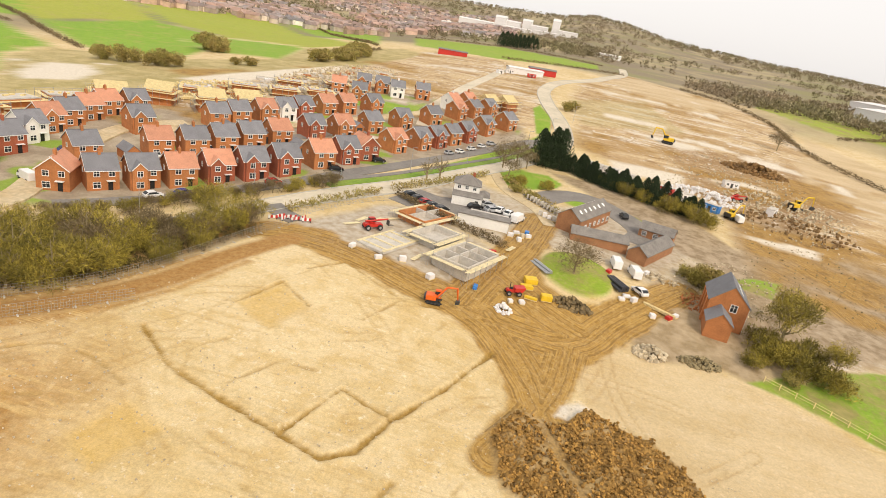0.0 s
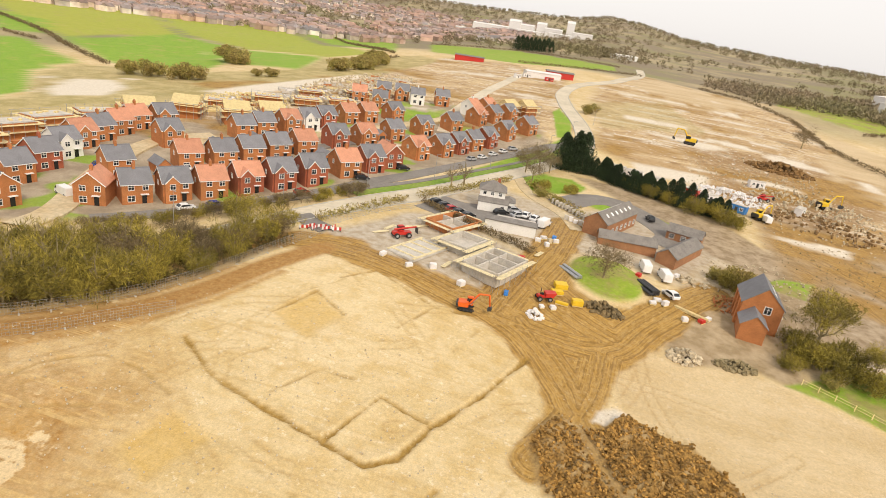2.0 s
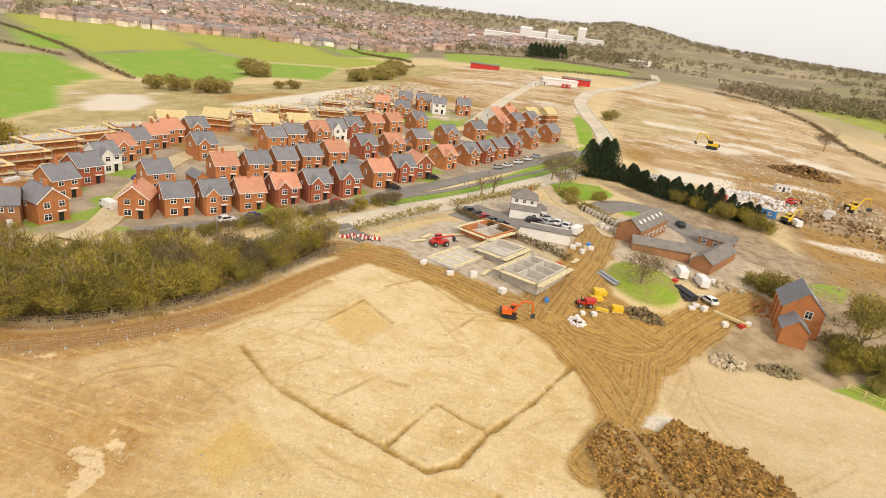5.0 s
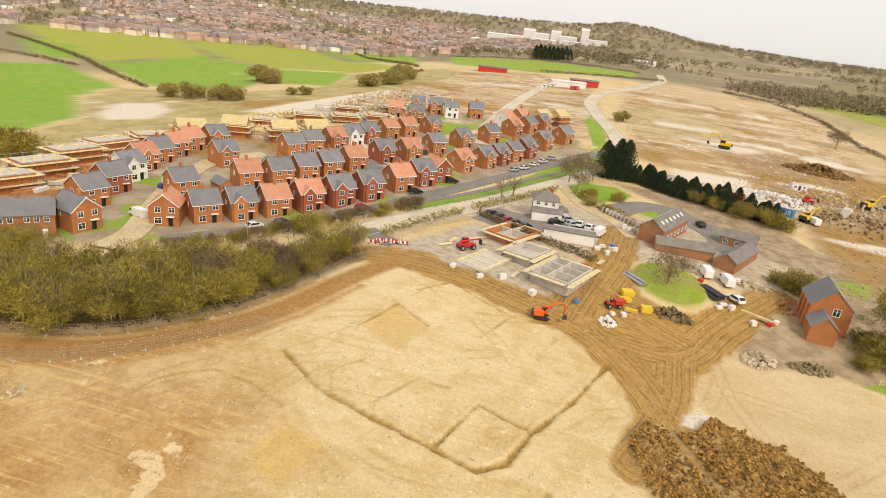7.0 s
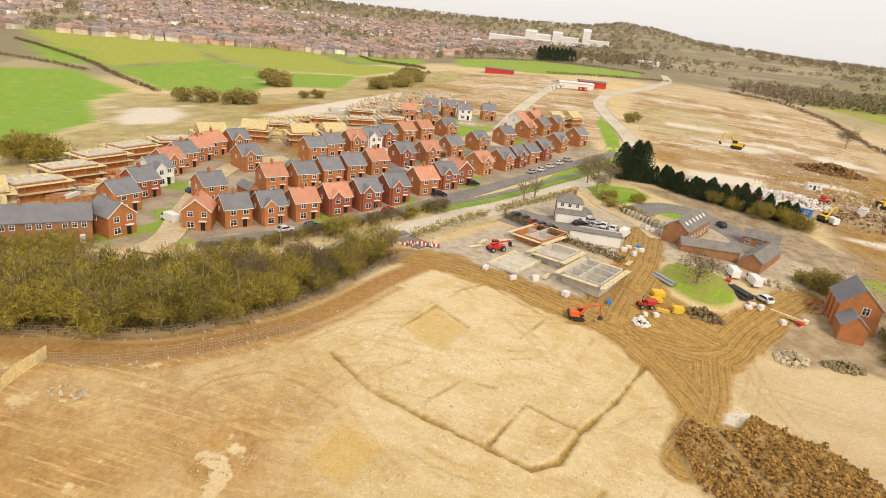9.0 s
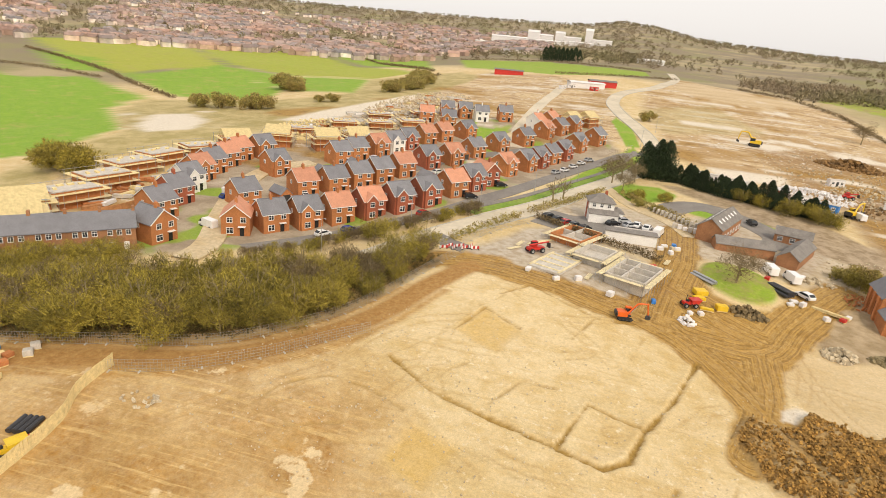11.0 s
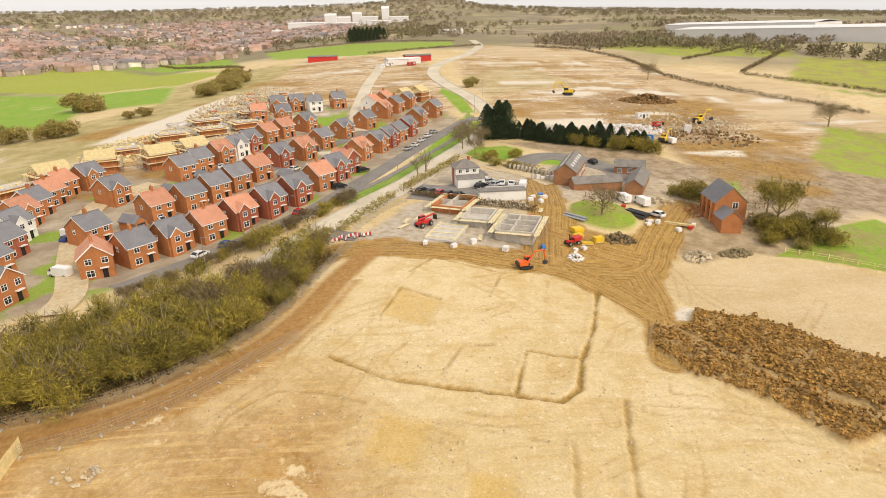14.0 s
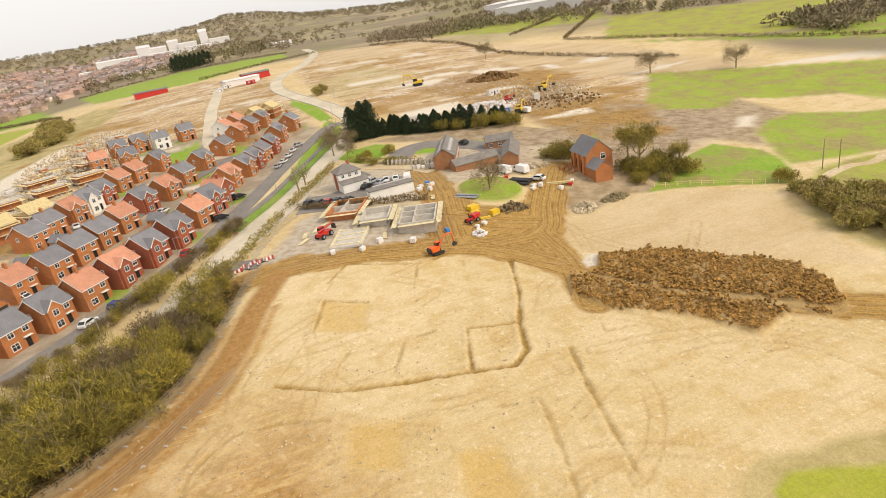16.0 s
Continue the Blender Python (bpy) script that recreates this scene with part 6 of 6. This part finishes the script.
pipes(22.3, 121.6, 118, 7, 6.0, 0.32, PIPE_BLACK, "stack of black plastic drainage pipes")
pipes(-86.6, 36, 100, 4, 3.0, 0.35, PIPE_BLACK, "black drainage pipes by the hoarding")
pipes(5.4, 119.5, 125, 6, 6.5, 0.2, STEEL, "grey steel tubes on the grass edge")
pipes(30, 115.5, -35, 6, 7.0, 0.18, TIMBER, "bundle of yellow timber poles")
for i in range(9):
    a = rng.uniform(0, 180)
    pl = tagged(new("scaffold_boards"), "loose pale scaffold boards on the ground", "boards", "loose boards")
    for b in range(4):
        part("board", boxed((rng.uniform(-0.3, 0.3), b * 0.26, 0.06), (3.9, 0.22, 0.05)), BOARD, pl)
    x, y = ((-36, 120), (-33, 122), (-31, 124), (-20, 108), (-24, 118), (-14, 122), (-37, 116), (-2, 124), (-29, 126))[i]
    pl.matrix_basis = pose(x, y, lie1(x, y) + 0.08, 0, 0, 40 + a * 0.2)


def rubble(name, x, y, rx, ry, n, size, mat, label):
    top_v, top_f = [], []
    base = [(-1, -1, -1), (1, -1, -1), (1, 1, -1), (-1, 1, -1), (-1, -1, 1), (1, -1, 1), (1, 1, 1), (-1, 1, 1)]
    fs = [(0, 3, 2, 1), (4, 5, 6, 7), (0, 1, 5, 4), (1, 2, 6, 5), (2, 3, 7, 6), (3, 0, 4, 7)]
    for _ in range(n):
        a, r = rng.uniform(0, 6.283), math.sqrt(rng.uniform(0, 1))
        px, py = x + rx * r * math.cos(a), y + ry * r * math.sin(a)
        pz = lie1(px, py) + (1 - r) * size * 3 * rng.uniform(0.2, 1)
        s = size * rng.uniform(0.4, 1.1)
        rot = Euler((rng.uniform(0, 3), rng.uniform(0, 3), rng.uniform(0, 3))).to_matrix()
        i = len(top_v)
        for b in base:
            q = rot @ Vector([c * s * rng.uniform(0.3, 0.6) for c in b])
            top_v.append((px + q.x, py + q.y, pz + q.z))
        top_f += [tuple(i + k for k in f) for f in fs]
    tagged(mesh_from(name, top_v, top_f, mat), label, "rubble", kind="stuff")


rubble("rubble_heap", 27, 100, 3.2, 2.2, 160, 0.75, STONE_PALE, "heap of pale rubble stones")
rubble("timber_heap", 36, 100.5, 4.0, 1.8, 160, 0.6, BARK, "heap of brushwood and roots")
rubble("spoil_heap", 12, 108.5, 4.2, 1.8, 170, 0.7, TWIG_BROWN, "heap of brown spoil and broken timber")
rubble("debris", 31, 131, 6, 2.0, 120, 0.5, STONE_PALE, "scattered pale building debris")
rubble("debris", 40, 124, 4, 5, 110, 0.45, BRICK, "scattered brick debris beside the barn")
rubble("sand_heap", -1, 99.8, 1.7, 1.4, 90, 0.5, WRAP_WHITE, "small heap of white sand and sacks")
rubble("stones", -78, 44, 3, 1.6, 26, 0.5, STONE_PALE, "a few pale stones on the clay")
CLOD = material("soil_clod", (0.36, 0.20, 0.05), 0.95, 1.0, 0.3, 0.2, island=0.5)


def strewn(name, poly, n, size, mat, label):
    """Broken lumps of soil thrown down all over a patch of the spoil."""
    bx, by = [p[0] for p in poly], [p[1] for p in poly]
    px, py = rng.uniform(min(bx), max(bx), n), rng.uniform(min(by), max(by), n)
    lane, _ = away(px, py, [(6, 75), (10.5, 66), (14, 58), (24, 46), (33, 37)])
    keep = (inside(px, py, poly, 1.0, 1.6) > 0.8) & (lane > 0.9 + 1.2 * fbm(px, py, 4, 2, 90))
    px, py = px[keep], py[keep]
    heaped = np.abs(fbm(px, py, 1.7, 3, 21)) * 2.0 + 0.35 * fbm(px, py, 8, 2, 22)
    pz = lie(px, py) + 0.25 + 0.8 * np.clip(heaped, 0, 1.6) + 0.05
    corners = np.array([(-1, -1, -1), (1, -1, -1), (1, 1, -1), (-1, 1, -1), (-1, -1, 1), (1, -1, 1), (1, 1, 1), (-1, 1, 1)], float)
    v, f = [], []
    for x, y, z in zip(px, py, pz):
        turn = np.array(Euler(rng.uniform(0, 3, 3)).to_matrix())
        q = (corners * rng.uniform(0.3, 0.6, (8, 3)) * size * rng.uniform(0.4, 1.2)) @ turn.T + (x, y, z)
        i = len(v)
        v += q.tolist()
        f += [(i, i + 3, i + 2, i + 1), (i + 4, i + 5, i + 6, i + 7), (i, i + 1, i + 5, i + 4), (i + 1, i + 2, i + 6, i + 5), (i + 2, i + 3, i + 7, i + 6), (i + 3, i, i + 4, i + 7)]
    return tagged(mesh_from(name, v, f, mat), label, "clods", kind="stuff")


strewn("clods", HEAP, 8000, 0.36, CLOD, "loose broken brown soil clods on the spoil")
rubble("stones", -40, 58, 40, 26, 800, 0.2, STONE_PALE, "small stones strewn over the soil")
rubble("earthworks_debris", 80, 240, 34, 62, 600, 0.55, STONE_PALE, "pale heaps and debris on the far earthworks")
rubble("earthworks_debris", -110, 300, 26, 70, 800, 1.0, STONE_PALE, "building materials spread over the western works")
rubble("earthworks_debris", -135, 225, 22, 26, 500, 0.9, TIMBER, "timber and blocks stacked round the plots")
rubble("earthworks_debris", 60, 218, 13, 10, 300, 0.9, WRAP_WHITE, "white wrapped materials and sheeting on the far works")
rubble("earthworks_debris", 92, 226, 24, 20, 300, 0.9, STONE_PALE, "pale broken concrete heaped on the far works")
rubble("earthworks_heap", 95, 282, 15, 8, 420, 1.4, material("dark_spoil", (0.24, 0.135, 0.05), 0.95, 0.3, 0.3, 0.3, island=0.4), "long dark spoil bank on the far earthworks")
rubble("earthworks_heap", 88, 205, 20, 14, 160, 0.9, material("brown_spoil", (0.26, 0.16, 0.07), 0.95, 0.3, 0.3, 0.3), "brown spoil heaps on the far earthworks")


# ---- distance ----
def far_sheds(name, x, y, w, d, h, mat, label, turn=0):
    top = tagged(new(name), label, "building")
    part("wall", boxed((0, 0, h / 2 - 4), (w, d, h + 8)), mat, top)
    part("roof", turned(roof_slabs(w, d, h, h * 0.2, 0.5, 0.3, 0.5), 90), SLATE_OLD if mat is RED else mat, top)
    top.matrix_basis = pose(x, y, lie1(x, y), 0, 0, turn)


far_sheds("farm_shed", -88, 503, 24, 9, 3.4, RED, "long low red roofed shed across the earthworks", 8)
far_sheds("site_cabins", -24, 448, 26, 9, 3.6, WRAP_WHITE, "white site cabins beside the far road", 20)
far_sheds("site_cabins", -12, 462, 20, 9, 4.0, RED, "red and white cabins beside the far road", 10)
far_sheds("white_shed", 62, 880, 34, 16, 5, UPVC, "white industrial shed near the far road", 8)
for x, y, w, h in ((-190, 1330, 75, 12), (-140, 1340, 24, 22), (-115, 1350, 32, 15), (-85, 1360, 20, 20), (-58, 1350, 36, 12), (-24, 1360, 16, 27), (4, 1340, 40, 9), (-100, 1290, 60, 7), (-230, 1270, 45, 6), (-40, 1270, 45, 7)):
    far_sheds("industrial_works", x, y, w, 30, h, WRAP_WHITE, "pale industrial works below the hill")
for x, y, w in ((398, 620, 215), (520, 440, 150), (440, 760, 190)):
    far_sheds("warehouse", x, y, w, 80, 12, WRAP_WHITE, "huge pale distribution warehouse on the horizon", -57)
for i in range(9):
    plant(CONIFERS[0], -76 + i * 5.2, 772 + i * 2.6, 2.0 * rng.uniform(0.85, 1.1))

v, f, rv, rf = [], [], [], []
for _ in range(3000):
    az, r = radians(rng.uniform(-56, -3)), rng.uniform(740, 1700)
    x, y = -30 + r * math.sin(az), r * math.cos(az)
    if x > -190 and y < 880 or (abs(math.sin(x * 0.011) + math.cos(y * 0.009)) < 0.25):
        continue
    z, a = lie1(x, y), rng.choice([0.2, 0.9, 1.8, 2.6]) + rng.uniform(-0.1, 0.1)
    w, d, h, ri = rng.uniform(8, 17), 8.0, 5.2, 3.2
    ca, sa = math.cos(a), math.sin(a)
    i = len(v)
    for px, py, pz in ((-w / 2, -d / 2, -4), (w / 2, -d / 2, -4), (w / 2, d / 2, -4), (-w / 2, d / 2, -4), (-w / 2, -d / 2, h), (w / 2, -d / 2, h), (w / 2, d / 2, h), (-w / 2, d / 2, h)):
        v.append((x + px * ca - py * sa, y + px * sa + py * ca, z + pz))
    f += [(i, i + 1, i + 5, i + 4), (i + 1, i + 2, i + 6, i + 5), (i + 2, i + 3, i + 7, i + 6), (i + 3, i, i + 4, i + 7)]
    i = len(rv)
    o = 0.4
    for px, py, pz in ((-w / 2, -d / 2 - o, h - 0.2), (w / 2, -d / 2 - o, h - 0.2), (w / 2, d / 2 + o, h - 0.2), (-w / 2, d / 2 + o, h - 0.2), (-w / 2, 0, h + ri), (w / 2, 0, h + ri)):
        rv.append((x + px * ca - py * sa, y + px * sa + py * ca, z + pz))
    rf += [(i, i + 1, i + 5, i + 4), (i + 2, i + 3, i + 4, i + 5), (i, i + 4, i + 3), (i + 1, i + 2, i + 5)]
town = tagged(new("distant_town"), "distant town of red brick terraces and roofs", "town", kind="stuff")
mesh_from("walls", v, f, FAR_HOUSE, town)
mesh_from("roofs", rv, rf, FAR_ROOF, town)

v, f = [], []


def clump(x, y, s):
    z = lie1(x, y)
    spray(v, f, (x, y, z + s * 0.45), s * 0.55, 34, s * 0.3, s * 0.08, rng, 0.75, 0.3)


for _ in range(6000):
    az, r = radians(rng.uniform(-62, 62)), 520 * (7.5 ** rng.uniform(0, 1))
    x, y = -20 + r * math.sin(az), r * math.cos(az)
    wood = math.sin(x * 0.013 + 1) + math.sin(y * 0.017) + 0.8 * math.sin((x + y) * 0.006)
    if (r < 1100 and x < -120 and y < 820) or (r < 950 and wood < 0.9) or (wood < -0.1) or (-170 < x < 240 and y < 760) or (180 < x < 520 and y < 640):
        continue
    clump(x, y, rng.uniform(6, 10) * (1 if r < 1500 else 1.1))
for _ in range(200):
    a = rng.uniform(0, 1)
    clump(140 + 260 * a + rng.uniform(-25, 25), 640 - 260 * a + rng.uniform(-30, 30), rng.uniform(5, 9))
for _ in range(1500):
    az, r = radians(rng.uniform(-56, 4)), rng.uniform(760, 1750)
    clump(-30 + r * math.sin(az), r * math.cos(az), rng.uniform(5, 9))
for _ in range(2600):
    az, r = radians(rng.uniform(-50, 44)), rng.uniform(1750, 2700)
    clump(-20 + r * math.sin(az), r * math.cos(az), rng.uniform(7, 11))
for _ in range(500):
    clump(150 + rng.uniform(0, 330), 520 + rng.uniform(0, 260), rng.uniform(5, 9))
for _ in range(260):
    clump(-260 + rng.uniform(0, 330), 850 + rng.uniform(0, 130), rng.uniform(5, 10))
for _ in range(160):
    clump(330 + rng.uniform(-50, 60), 250 + rng.uniform(-25, 25), rng.uniform(5, 9))
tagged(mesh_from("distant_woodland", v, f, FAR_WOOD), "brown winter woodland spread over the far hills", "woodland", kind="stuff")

rubble("debris", 52, 138, 16, 16, 320, 0.4, STONE_PALE, "broken stone strewn over the rough ground")
rubble("debris", 78, 160, 22, 26, 200, 0.3, BARK, "dark clods and roots on the rough ground")
rubble("stones", 16, 56, 26, 26, 700, 0.16, STONE_PALE, "small pale stones on the stripped soil")
